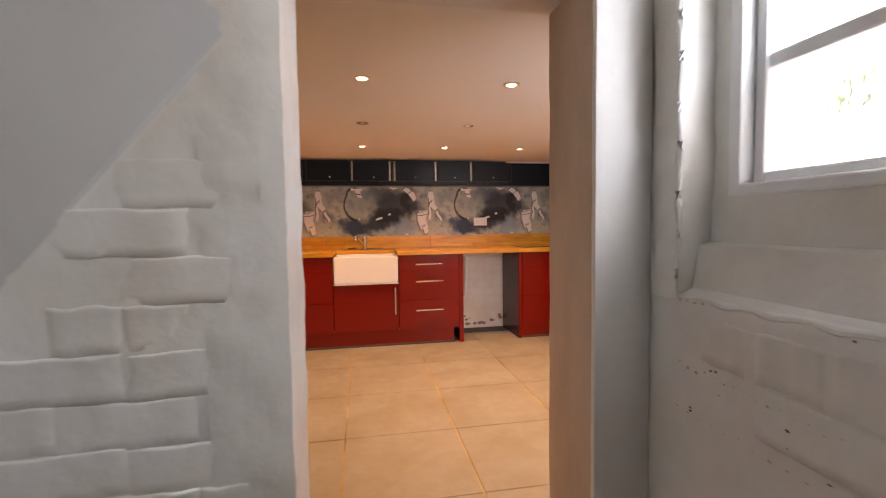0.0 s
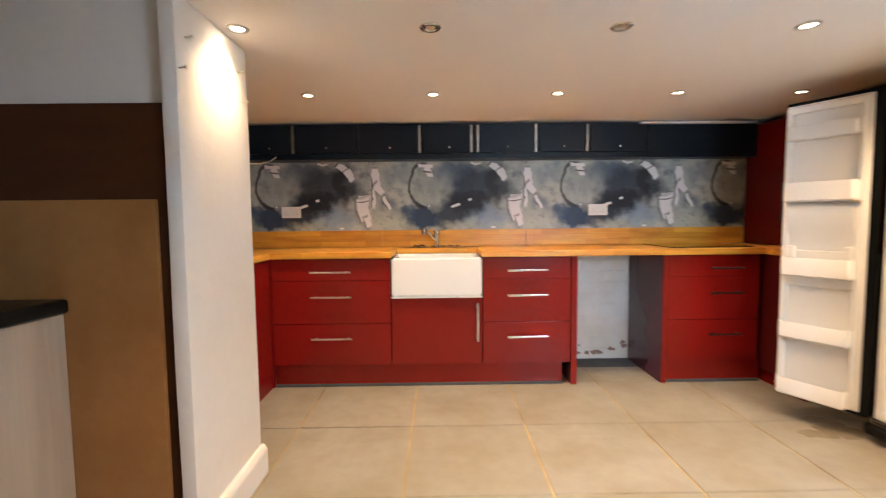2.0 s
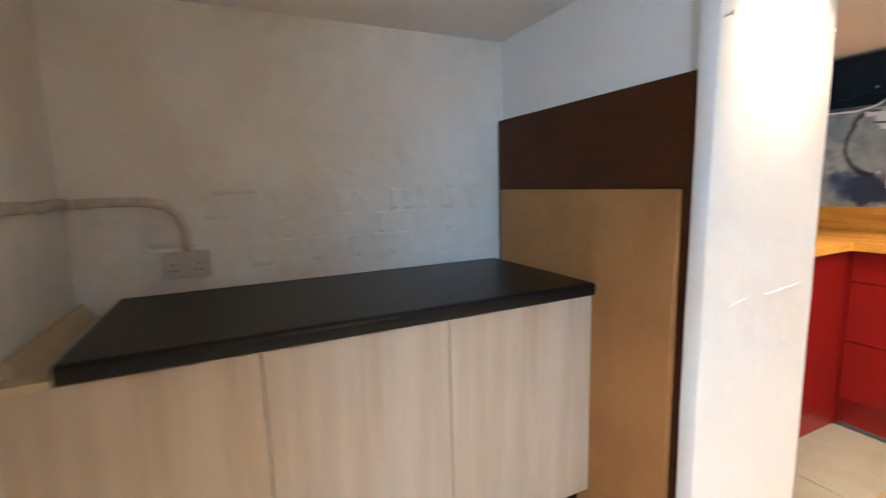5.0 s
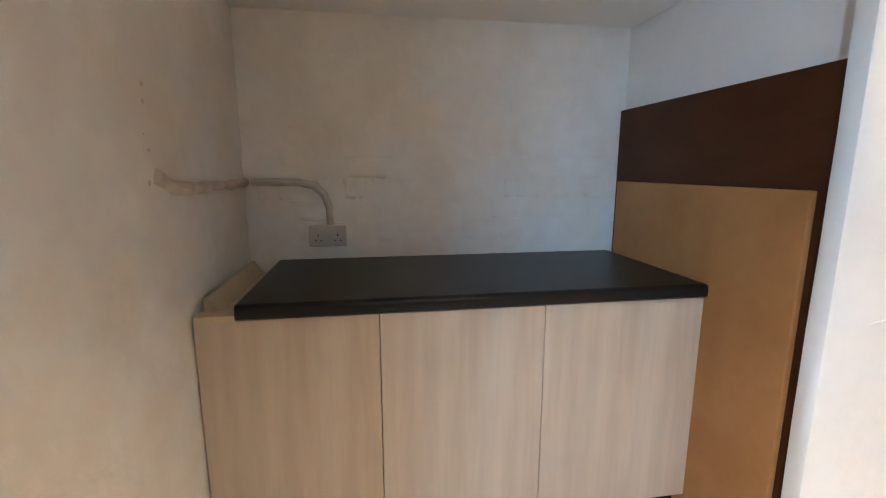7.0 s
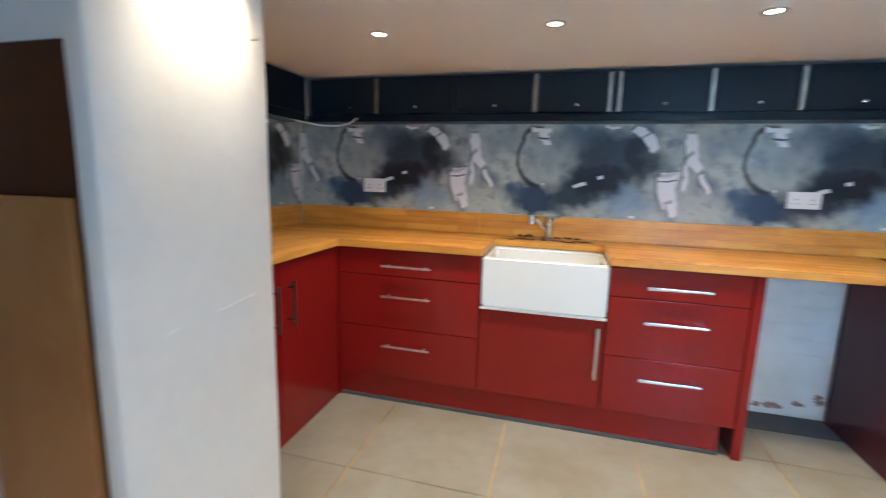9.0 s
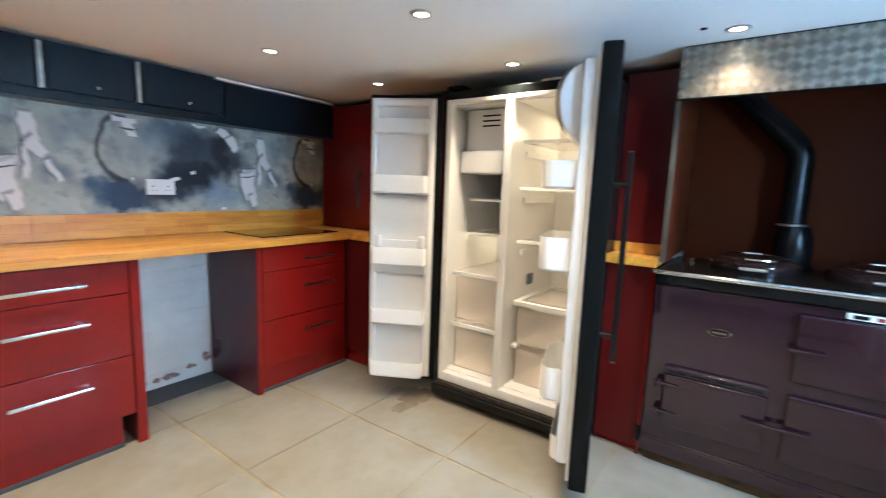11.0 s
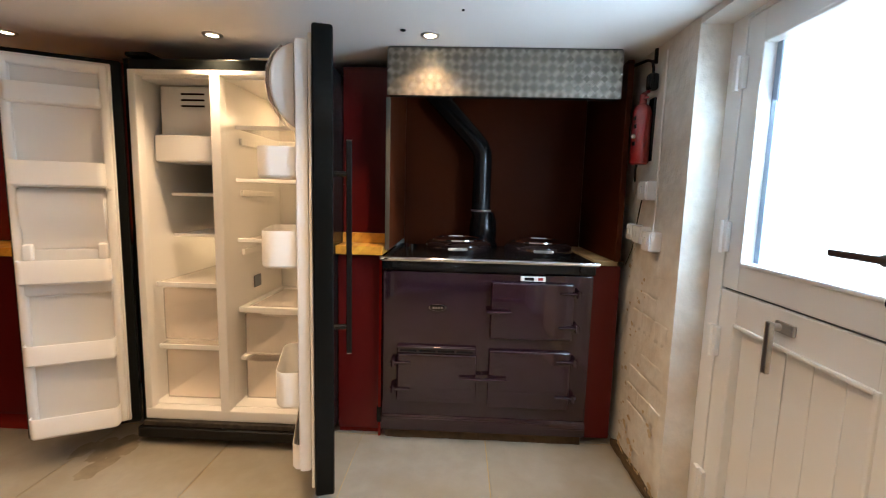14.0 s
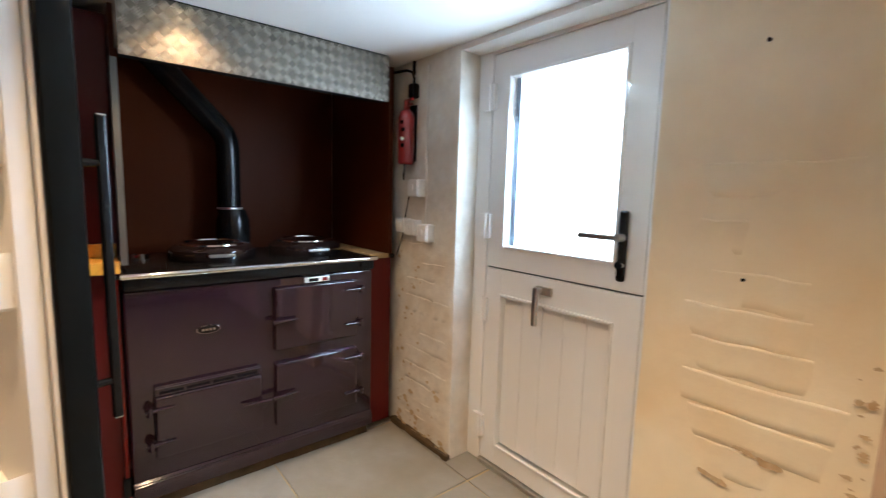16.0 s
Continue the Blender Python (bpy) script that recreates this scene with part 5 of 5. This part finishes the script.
# chequer plate above the recess
def chequer_plate():
    p = thing("chequer_plate", (2.50, 2.37, 1.635), "aluminium chequer plate fixed across the cooker recess", "plate")
    y0, y1, z0, z1 = 1.872, 2.870, 1.620, 1.818
    sheet = part("sheet", box(2.494, 2.497, y0, y1, z0, z1), TREAD, p)
    verts, faces = [], []
    s = 0.0360
    rows, cols = int((z1 - z0) / s), int((y1 - y0) / s)
    for i in range(rows):
        for j in range(cols):
            cy, cz = y0 + (j + 0.5) * (y1 - y0) / cols, z0 + (i + 0.5) * (z1 - z0) / rows
            a = radians(45 if (i + j) % 2 else -45)
            for k in range(5):
                o = (k - 2) * 0.0066
                u, v = Vector((math.cos(a), math.sin(a))), Vector((-math.sin(a), math.cos(a)))
                base = len(verts)
                c = Vector((cy, cz)) + v * o
                h, w = 0.0185, 0.0024
                for q in (c - u * h, c + v * w, c + u * h, c - v * w):
                    verts.append((2.494, q.x, q.y))
                for q in (c - u * h * 0.6, c + v * w * 0.4, c + u * h * 0.6, c - v * w * 0.4):
                    verts.append((2.4915, q.x, q.y))
                for f in range(4):
                    g = (f + 1) % 4
                    faces.append((base + f, base + g, base + 4 + g, base + 4 + f))
                faces.append((base + 4, base + 5, base + 6, base + 7))
    data = bpy.data.meshes.new("tread_pattern")
    data.from_pydata(verts, [], faces)
    data.materials.append(TREADBAR)
    ob = new("tread_pattern", data)
    ob.parent = p
    ob.matrix_basis = WORLD[p].inverted()
    tagged(ob, "raised bar tread pattern", kind="stuff")
    part("backing", box(2.498, 2.56, y0 + 0.004, y1 - 0.004, z0 + 0.004, z1 + 0.006), DARKHOLE, p)
    for y, z in ((2.862, 1.72), (1.876, 1.72)):
        part("screw", lathe([(0.0, 0.004), (0.004, 0.003), (0.005, 0.0)], (2.4935, y, z), (-1, 0, 0), 10), CHROME, p)


chequer_plate()

# extinguisher, plug and control boxes on the south wall
def extinguisher():
    e = thing("fire_extinguisher", (2.475, 1.79, 1.33), "small red fire extinguisher hung on the white wall", "extinguisher")
    part("cylinder", lathe([(0.0, 0.0), (0.03, 0.0), (0.038, 0.008), (0.038, 0.215), (0.03, 0.24), (0.015, 0.252), (0.015, 0.265)], (2.475, 1.785, 1.345), n=24), REDPAINT, e, smooth=True)
    for lx, lz in ((2.462, 1.535), (2.450, 1.50), (2.455, 1.43)):
        part("label_mark", box(lx - 0.012, lx + 0.010, 1.8185, 1.8225, lz - 0.008, lz + 0.008, 0.001), BLACK, e, "dark printed mark")
    part("label_badge", rod((2.452, 1.822, 1.46), (2.450, 1.826, 1.46), 0.009, n=12), WHITEPLASTIC, e, "small white round sticker")
    bm = rod((2.475, 1.785, 1.60), (2.475, 1.785, 1.635), 0.014)
    box(2.425, 2.485, 1.778, 1.792, 1.632, 1.642, 0.002, bm)
    part("valve", box(2.43, 2.485, 1.78, 1.79, 1.612, 1.62, 0.002, bm), REDPAINT, e, "red valve and trigger")
    part("bracket", box(2.45, 2.50, 1.738, 1.75, 1.36, 1.62, 0.002), BLACK, e, "black wall bracket")
    part("strap", tube([(2.46, 1.80, 1.345), (2.465, 1.80, 1.31), (2.475, 1.795, 1.275), (2.485, 1.79, 1.30), (2.48, 1.79, 1.345)], 0.004), BLACK, e, "black safety strap")


extinguisher()
pl = thing("hanging_plug", (2.47, 1.765, 1.70), "black plug and cable hung beside the cooker recess", "plug")
part("cable", tube([(2.56, 1.80, 1.775), (2.50, 1.77, 1.78), (2.46, 1.765, 1.765), (2.445, 1.765, 1.735), (2.445, 1.765, 1.70)], 0.006), BLACK, pl, smooth=True)
part("plug_body", box(2.425, 2.468, 1.745, 1.785, 1.645, 1.712, 0.012, seg=3), BLACK, pl, smooth=True)
part("hook", rod((2.475, 1.745, 1.76), (2.475, 1.745, 1.82), 0.008), BLACK, pl)


def wall_box(x0, x1, z0, z1, label, depth=0.038):
    b = thing("switch_box", ((x0 + x1) / 2, 1.76, z0), label, "switch box", "white switch boxes")
    part("casing", box(x0, x1, 1.739, 1.744 + depth, z0, z1, 0.004), WHITEPLASTIC, b)
    part("cover", box(x0 + 0.004, x1 - 0.004, 1.7445 + depth, 1.750 + depth, z0 + 0.004, z1 - 0.004, 0.002), WHITEPLASTIC, b)
    part("switch", box((x0 + x1) / 2 - 0.010, (x0 + x1) / 2 + 0.010, 1.7505 + depth, 1.756 + depth, z0 + 0.35 * (z1 - z0), z0 + 0.7 * (z1 - z0), 0.002), WHITEPLASTIC, b)


wall_box(2.375, 2.455, 1.195, 1.275, "white single switch box below the extinguisher")
wall_box(2.40, 2.475, 1.012, 1.085, "white socket box on the flaking wall")
wall_box(2.30, 2.375, 0.99, 1.07, "white control box with a dark display")
wall_box(2.482, 2.55, 1.02, 1.09, "grey-white grubby connection box")
cw = thing("surface_cable", (2.42, 1.75, 1.0), "thin white cable clipped to the wall", "cable")
part("cable", tube([(2.36, 1.749, 1.07), (2.355, 1.749, 1.2), (2.36, 1.749, 1.45), (2.36, 1.749, 1.78)], 0.004), BRICKPAINT, cw)
part("black_cable", tube([(2.45, 1.752, 1.275), (2.49, 1.755, 1.18), (2.51, 1.757, 1.10), (2.535, 1.76, 0.98), (2.56, 1.775, 0.90)], 0.0026), BLACK, cw, "thin black cable")

db = thing("dirt_shade_band", (2.4, 1.75, 0.0), "dark crumbling dirt along the foot of the wall", "dirt")
part("dirt", uneven(box(2.14, 2.60, 1.735, 1.768, 0.0, 0.028, 0.008), 0.03, 0.010, 22), SOOT, db, smooth=True)
# shade under the open freezer door, painted as dark floor patches
ds = thing("dirt_shade_band", (2.28, 4.15, 0.0), "dark patches painting the shade on the floor under the freezer door", "dirt")
FLOORSHADE = material("floor_shade", (0.24, 0.21, 0.155), 0.7, stain=0.7, stain_scale=7, second=(0.12, 0.088, 0.055), grain=0.3)
rng = random.Random(8)
for i in range(9):
    cx, cy, rr = 2.42 - 0.20 * rng.random(), 4.02 + 0.22 * rng.random(), 0.03 + 0.05 * rng.random()
    own = bmesh.new()
    own.faces.new([own.verts.new((cx + rr * (1.2 + 0.5 * noise.noise((2 * math.cos(a * 0.314), 2 * math.sin(a * 0.314), i))) * math.cos(a * 0.314), cy + 0.6 * rr * (1.2 + 0.5 * noise.noise((2 * math.cos(a * 0.314), 2 * math.sin(a * 0.314), i))) * math.sin(a * 0.314), 0.0012 + 0.0001 * i)) for a in range(20)])
    part("smear", own, FLOORSHADE, ds)


# ---- bricks under the paint, and floor tiles ----
def brick_mesh(w, h, d, seed, mat):
    """A brick face under thick paint: flat, with soft chipped arrises."""
    r = random.Random(seed)
    bm = bmesh.new()

    def ring(inset, depth, wobble):
        pts = []
        for (ax, az), (bx, bz) in (((-1, -1), (1, -1)), ((1, -1), (1, 1)), ((1, 1), (-1, 1)), ((-1, 1), (-1, -1))):
            k = 5 if az == bz else 2
            for i in range(k):
                f = i / k
                pts.append(((ax + (bx - ax) * f) * (w / 2 - inset) + r.uniform(-1, 1) * wobble, (az + (bz - az) * f) * (h / 2 - inset) + r.uniform(-1, 1) * wobble))
        return [bm.verts.new((x, depth, z)) for x, z in pts]

    rings = [ring(-0.002, 0.005, 0.0), ring(0.002, -d * 0.35, 0.0020), ring(0.006, -d * 0.85, 0.0024), ring(0.012, -d, 0.003)]
    for a, b in zip(rings, rings[1:]):
        for i in range(len(a)):
            bm.faces.new((a[i], a[(i + 1) % len(a)], b[(i + 1) % len(a)], b[i]))
    bm.faces.new(rings[-1])
    bmesh.ops.recalc_face_normals(bm, faces=bm.faces[:])
    data = bpy.data.meshes.new("brick")
    bm.to_mesh(data)
    bm.free()
    data.materials.append(mat)
    for p in data.polygons:
        p.use_smooth = True
    return data


BRICKS = {m: ([brick_mesh(0.222, 0.084, 0.004, s, m) for s in range(5)], [brick_mesh(0.109, 0.084, 0.004, s + 9, m) for s in range(3)]) for m in (BRICKPAINT,)}


def ridge_mesh(w, h, d, seed, mat):
    """A brick drowned in paint: flush at its foot and ends, with a broken ridge along its top."""
    q = Vector((seed * 3.7, seed * 1.3, 0.5))
    bm = bmesh.new()
    cols, rows = 15, ((-0.5, -0.2), (-0.475, 0.50), (-0.25, 0.58), (0.05, 0.62), (0.30, 0.72), (0.43, 0.95), (0.478, 0.88), (0.505, -0.2))
    grid = []
    for v, rise in rows:
        line = []
        for i in range(cols):
            u = i / (cols - 1)
            k = max(0.12, min(1.0, 0.85 + 1.1 * noise.noise(q + Vector((u * 3.1, 0, 0))))) * min(1.0, 11 * u, 11 * (1 - u))
            z = v * h + 0.006 * noise.noise(q + Vector((u * 4, 4, 0)))
            line.append(bm.verts.new(((u - 0.5) * w, 0.0016 - d * rise * k - 0.0014 * noise.noise(q + Vector((u * 5, v * 3, 2))), z)))
        grid.append(line)
    for a, b in zip(grid, grid[1:]):
        for i in range(cols - 1):
            bm.faces.new((a[i], a[i + 1], b[i + 1], b[i]))
    bmesh.ops.recalc_face_normals(bm, faces=bm.faces[:])
    if sum(f.normal.y for f in bm.faces) > 0:
        bmesh.ops.reverse_faces(bm, faces=bm.faces[:])
    data = bpy.data.meshes.new("brick")
    bm.to_mesh(data)
    bm.free()
    data.materials.append(mat)
    for p in data.polygons:
        p.use_smooth = True
    return data


DROWNED = {m: ([ridge_mesh(0.235, 0.090, 0.0068, s, m) for s in range(7)], [ridge_mesh(0.118, 0.088, 0.0075, s + 9, m) for s in range(4)]) for m in (BRICKPAINT, STAINED)}


DEEP = {BRICKPAINT: ([ridge_mesh(0.243, 0.092, 0.0068, s + 30, BRICKPAINT) for s in range(9)], [ridge_mesh(0.122, 0.092, 0.0068, s + 50, BRICKPAINT) for s in range(5)])}


def bricks(parent, u0, u1, z0, z1, at, turn, keep=lambda u, z: True, sink_=0.0, seed=1, drop=0.0, mat=BRICKPAINT, kinds=DROWNED, length=0.225, course=0.087):
    """Courses of painted bricks on a wall: at(u, z) gives the place, turn the heading of the wall."""
    r = random.Random(seed)
    z, row = z0, 0
    while z < z1:
        u = u0 + (0.0 if row % 2 else -length / 2)
        while u < u1:
            head = row % 4 == 3
            step = length / 2 if head else length
            c = u + step / 2
            if u0 - 0.02 < u and u + step < u1 + 0.03 and keep(c, z) and r.random() >= drop:
                ob = new("brick", r.choice(kinds[mat][1 if head else 0]))
                ob.parent = parent
                x, y, zz = at(c, z)
                o = r.uniform(-0.0022, 0.0012) - sink_
                n = Vector((math.sin(radians(turn)), -math.cos(radians(turn)), 0))
                ob.matrix_basis = Matrix.Translation(Vector((x, y, zz)) + n * o) @ pose(0, 0, 0, 0, 0, turn) @ pose(0, 0, 0, r.uniform(-0.2, 0.5), r.uniform(-0.9, 0.9), 0)
            u += step
        z += course
        row += 1


stair = lambda u, z: z < 1.55 + (u - 0.13) * 1.17 - 0.05
bricks(wall_sw, -0.764, 0.12, 0.34, 1.28, lambda u, z: (u, 1.4975 + 0.0016 * max(0.0, min(1.0, (z - 0.85) / 0.35)), z), 0, stair, 0.0, 1, kinds=DEEP, length=0.24, course=0.09)
# long ridges of painted-over courses beside the door
for i, (x0, x1, z) in enumerate(((0.87, 1.19, 1.305), (1.07, 1.19, 1.161), (0.94, 1.165, 1.033), (0.93, 1.20, 0.941), (0.92, 1.18, 0.855), (0.85, 1.19, 0.761), (0.87, 1.17, 0.670), (0.96, 1.15, 0.585))):
    ob = new("brick", ridge_mesh(x1 - x0, 0.088, 0.0080 if i in (4, 5, 6) else 0.0050, i + 70, YELLOWED))
    ob.parent = wall_sm
    ob.matrix_basis = pose((x0 + x1) / 2, 1.7405, z - 0.042, 1.2, 0, 180)
bricks(wall_se, 2.18, 2.58, 0.06, 1.0, lambda u, z: (u, 1.740, z), 180, sink_=0.0006, seed=3, drop=0.08, mat=STAINED)
bricks(wall_west, 1.78, 3.28, 0.90, 1.30, lambda u, z: (-1.5, u, z), 90, sink_=0.0018, seed=4, drop=0.1)
bricks(wall_north, 1.23, 1.80, 0.05, 0.86, lambda u, z: (u, 5.32, z), 0, sink_=0.002, seed=5, kinds=BRICKS)
bricks(wall_he, 0.62, 1.38, 0.30, 0.95, lambda u, z: (0.914, u, z), -90, seed=6, drop=0.12, length=0.24, course=0.09)


# flaked paint, chips and screw holes
FLAKE = material("flaked_brick", (0.30, 0.17, 0.12), 0.9, stain=0.8, stain_scale=14, second=(0.36, 0.28, 0.22), grain=0.4)
BROWNSTAIN = material("damp_stain", (0.60, 0.47, 0.29), 0.9, stain=0.9, stain_scale=22, second=(0.42, 0.28, 0.14), grain=0.4)


def flakes(name, label, spots, place, normal, mat, seed):
    """Ragged thin patches lying on a wall, as one thing."""
    u0, z0, _ = spots[0]
    f = thing(name, place(u0, z0), label, "wall damage")
    q = Vector(normal).to_track_quat("Z", "Y")
    g = random.Random(seed)
    for i, (u, z, r) in enumerate(spots):
        own = bmesh.new()
        c = Vector(place(u, z)) + Vector(normal) * (0.0006 + 0.0001 * i)
        own.faces.new([own.verts.new(c + q @ Vector((r * (0.6 + 0.8 * g.random()) * math.cos(k * 0.449), r * (0.35 + 0.7 * g.random()) * math.sin(k * 0.449), 0))) for k in range(14)])
        part("patch", own, mat, f)


g = random.Random(21)
flakes("flaked_paint", "flaked paint showing red brick in the appliance gap", [(1.30 + 0.47 * g.random(), 0.05 + 0.10 * g.random() ** 2, 0.006 + 0.02 * g.random()) for i in range(16)],
       lambda u, z: (u, 5.3135, z), (0, -1, 0), FLAKE, 3)
flakes("damp_patch", "brown damp patches at the foot of the white wall", [(2.16 + 0.40 * g.random(), 0.02 + 0.30 * g.random() ** 3, 0.005 + 0.017 * g.random()) for i in range(40)],
       lambda u, z: (u, 1.7485, z), (0, 1, 0), BROWNSTAIN, 5)
flakes("chipped_plaster", "small chips along the corner of the recess wall", [(2.57 - 0.20 * g.random() ** 1.5, 0.12 + 0.95 * g.random(), 0.003 + 0.011 * g.random()) for i in range(34)],
       lambda u, z: (u, 1.7485, z), (0, 1, 0), BROWNSTAIN, 6)
flakes("damp_patch", "yellow-brown damp streaks low on the wall beside the door", [(1.045 - 0.012 * i, 0.597 - 0.002 * i + 0.004 * g.random(), 0.006 + 0.008 * g.random()) for i in range(8)] + [(1.12 - 0.012 * i, 0.50 - 0.002 * i, 0.007 + 0.006 * g.random()) for i in range(6)],
       lambda u, z: (u, 1.7495, z), (0, 1, 0), BROWNSTAIN, 7)
flakes("damp_patch", "brown dirt and flaking along the corner of the hall opening", [(0.815 + 0.03 * g.random() ** 2, 0.30 + 0.62 * g.random(), 0.003 + 0.007 * g.random()) for i in range(30)],
       lambda u, z: (u, 1.7495, z), (0, 1, 0), BROWNSTAIN, 12)
flakes("plaster_chips", "dark chips and old fixing holes in hall wall", [(0.98 + 0.40 * g.random(), 0.55 + 0.45 * g.random(), 0.0012 + 0.0025 * g.random()) for i in range(16)],
       lambda u, z: (0.9055, u, z), (-1, 0, 0), SOOT, 8)
flakes("plaster_chips", "dark chips in the plaster beside the opening", [(0.80 + 0.10 * g.random(), 0.55 + 0.95 * g.random(), 0.001 + 0.002 * g.random()) for i in range(9)],
       lambda u, z: (u, 1.4925, z), (0, -1, 0), SOOT, 9)
flakes("plaster_chips", "dark chips along an old cable chase in the alcove", [(-0.735 + 0.02 * g.random(), 1.21 + 0.035 * i, 0.004 + 0.005 * g.random()) for i in range(8) if i % 3 != 1] + [(-0.86 - 0.07 * i, 1.188 + 0.01 * g.random(), 0.005 + 0.007 * g.random()) for i in range(8)],
       lambda u, z: (u, 1.7505, z), (0, 1, 0), GRUBBYWARMLIT, 14)
flakes("water_damage", "black water stains on the wooden upstand behind the tap", [(0.12 + 0.36 * g.random(), 0.908 + 0.016 * g.random() ** 2, 0.004 + 0.009 * g.random()) for i in range(22)],
       lambda u, z: (u, 5.2915, z), (0, -1, 0), STAIN, 16)
flakes("dirt_line", "dark dirt caught along the brick courses of the hall wall", [(1.38 - 0.022 * i, 0.868 - 0.001 * i + 0.012 * g.random(), 0.0015 + 0.003 * g.random() ** 2) for i in range(15)] + [(1.385 - 0.03 * i, 0.775 + 0.012 * g.random(), 0.0015 + 0.003 * g.random() ** 2) for i in range(10)] + [(1.38 - 0.02 * i, 1.0 + 0.004 * g.random(), 0.002 + 0.003 * g.random()) for i in range(4)],
       lambda u, z: (0.9035, u, z), (-1, 0, 0), GRUBBYWARMLIT, 17)
cp = thing("wall_crack", (-0.484, 3.5, 0.88), "hairline crack in the paint of the pier", "crack")
for y0, y1, z0 in ((3.40, 3.46, 0.872), (3.56, 3.72, 0.885)):
    part("crack", tube([(-0.4845, y0 + (y1 - y0) * k / 8, z0 + 0.012 * k / 8 + 0.003 * noise.noise((k * 0.9, y0 * 7, 0))) for k in range(9)], 0.0010, 6), CEILPAINT, cp)
for x, z in ((1.07, 1.58), (1.07, 1.02)):
    w = thing("wall_plug", (x, 1.74, z), "dark fixing hole in the yellowed wall", "hole", "fixing holes")
    part("hole", rod((x, 1.73, z), (x, 1.7505, z), 0.0042, n=10), DARKHOLE, w)

# ragged plaster lip along the window recess
lip = thing("plaster_lip", (0.914, 1.412, 1.0), "ragged broken plaster edge round the window recess", "plaster")
own = uneven(tube([(0.917, 1.411 + 0.003 * math.sin(7 * i), 1.0 + 0.02 * i) for i in range(60)], 0.006, 8), 5.0, 0.0055, 28)
part("edge_upright", own, PLASTER, lip, smooth=True)
own = uneven(tube([(0.921, 1.41 - 0.02 * i, 1.003 + 0.003 * math.sin(5 * i)) for i in range(43)], 0.006, 8), 5.0, 0.005, 26)
part("edge_level", own, PLASTER, lip, smooth=True)

# leaves outside the hall window, with the glare put into their pale colour
sh = thing("shrub", (1.15, 1.25, 0.9), "leafy shoots outside the hall window, paled in colour for glare", "plant")
part("stem", tube([(1.165, 1.26, 1.19), (1.165, 1.27, 1.30), (1.165, 1.265, 1.41)], 0.002, 6), GREEN, sh)
for i in range(46):
    own = bmesh.new()
    c = Vector((1.165 + g.uniform(-0.008, 0.008), 1.265 + g.uniform(-0.055, 0.055), 1.375 + g.uniform(-0.025, 0.045)))
    q = Euler((g.uniform(-0.6, 0.6), g.uniform(0.9, 1.9), g.uniform(0, 6.3))).to_quaternion()
    own.faces.new([own.verts.new(c + q @ Vector(p)) for p in ((-0.012, 0, 0), (-0.004, 0.004, 0.001), (0.010, 0, 0), (-0.004, -0.004, 0.001))])
    part("leaf", own, GREEN, sh)

TS, X0, Y0 = 0.61, 0.157, 2.383


def tile_mesh(seed):
    bm = box(-TS / 2 + 0.0045, TS / 2 - 0.0045, -TS / 2 + 0.0022, TS / 2 - 0.0022, -0.012, 0.0)
    r = random.Random(seed)
    bmesh.ops.bevel(bm, geom=[e for e in bm.edges if all(v.co.z > -0.001 for v in e.verts)], offset=0.0025, segments=2, affect="EDGES")
    for v in bm.verts:
        v.co += Vector((r.uniform(-1, 1) * 0.0012, r.uniform(-1, 1) * 0.0012, 0))
    data = bpy.data.meshes.new("tile")
    bm.to_mesh(data)
    bm.free()
    data.materials.append(TILE)
    return data


TILES = [tile_mesh(s) for s in range(5)]
r = random.Random(11)
for i in range(-3, 5):
    for j in range(-6, 5):
        x, y = X0 + (i + 0.5) * TS, Y0 + (j + 0.5) * TS
        if -1.9 < x < 3.4 and -0.6 < y < 5.4 and not (y < 1.2 and not -0.8 < x < 1.3):
            ob = new("tile", r.choice(TILES))
            ob.parent = floor
            ob.matrix_basis = Matrix.Translation((x, y, r.uniform(-0.0006, 0.0006))) @ pose(0, 0, 0, 0, 0, r.choice((0, 180)) + r.uniform(-0.15, 0.15))
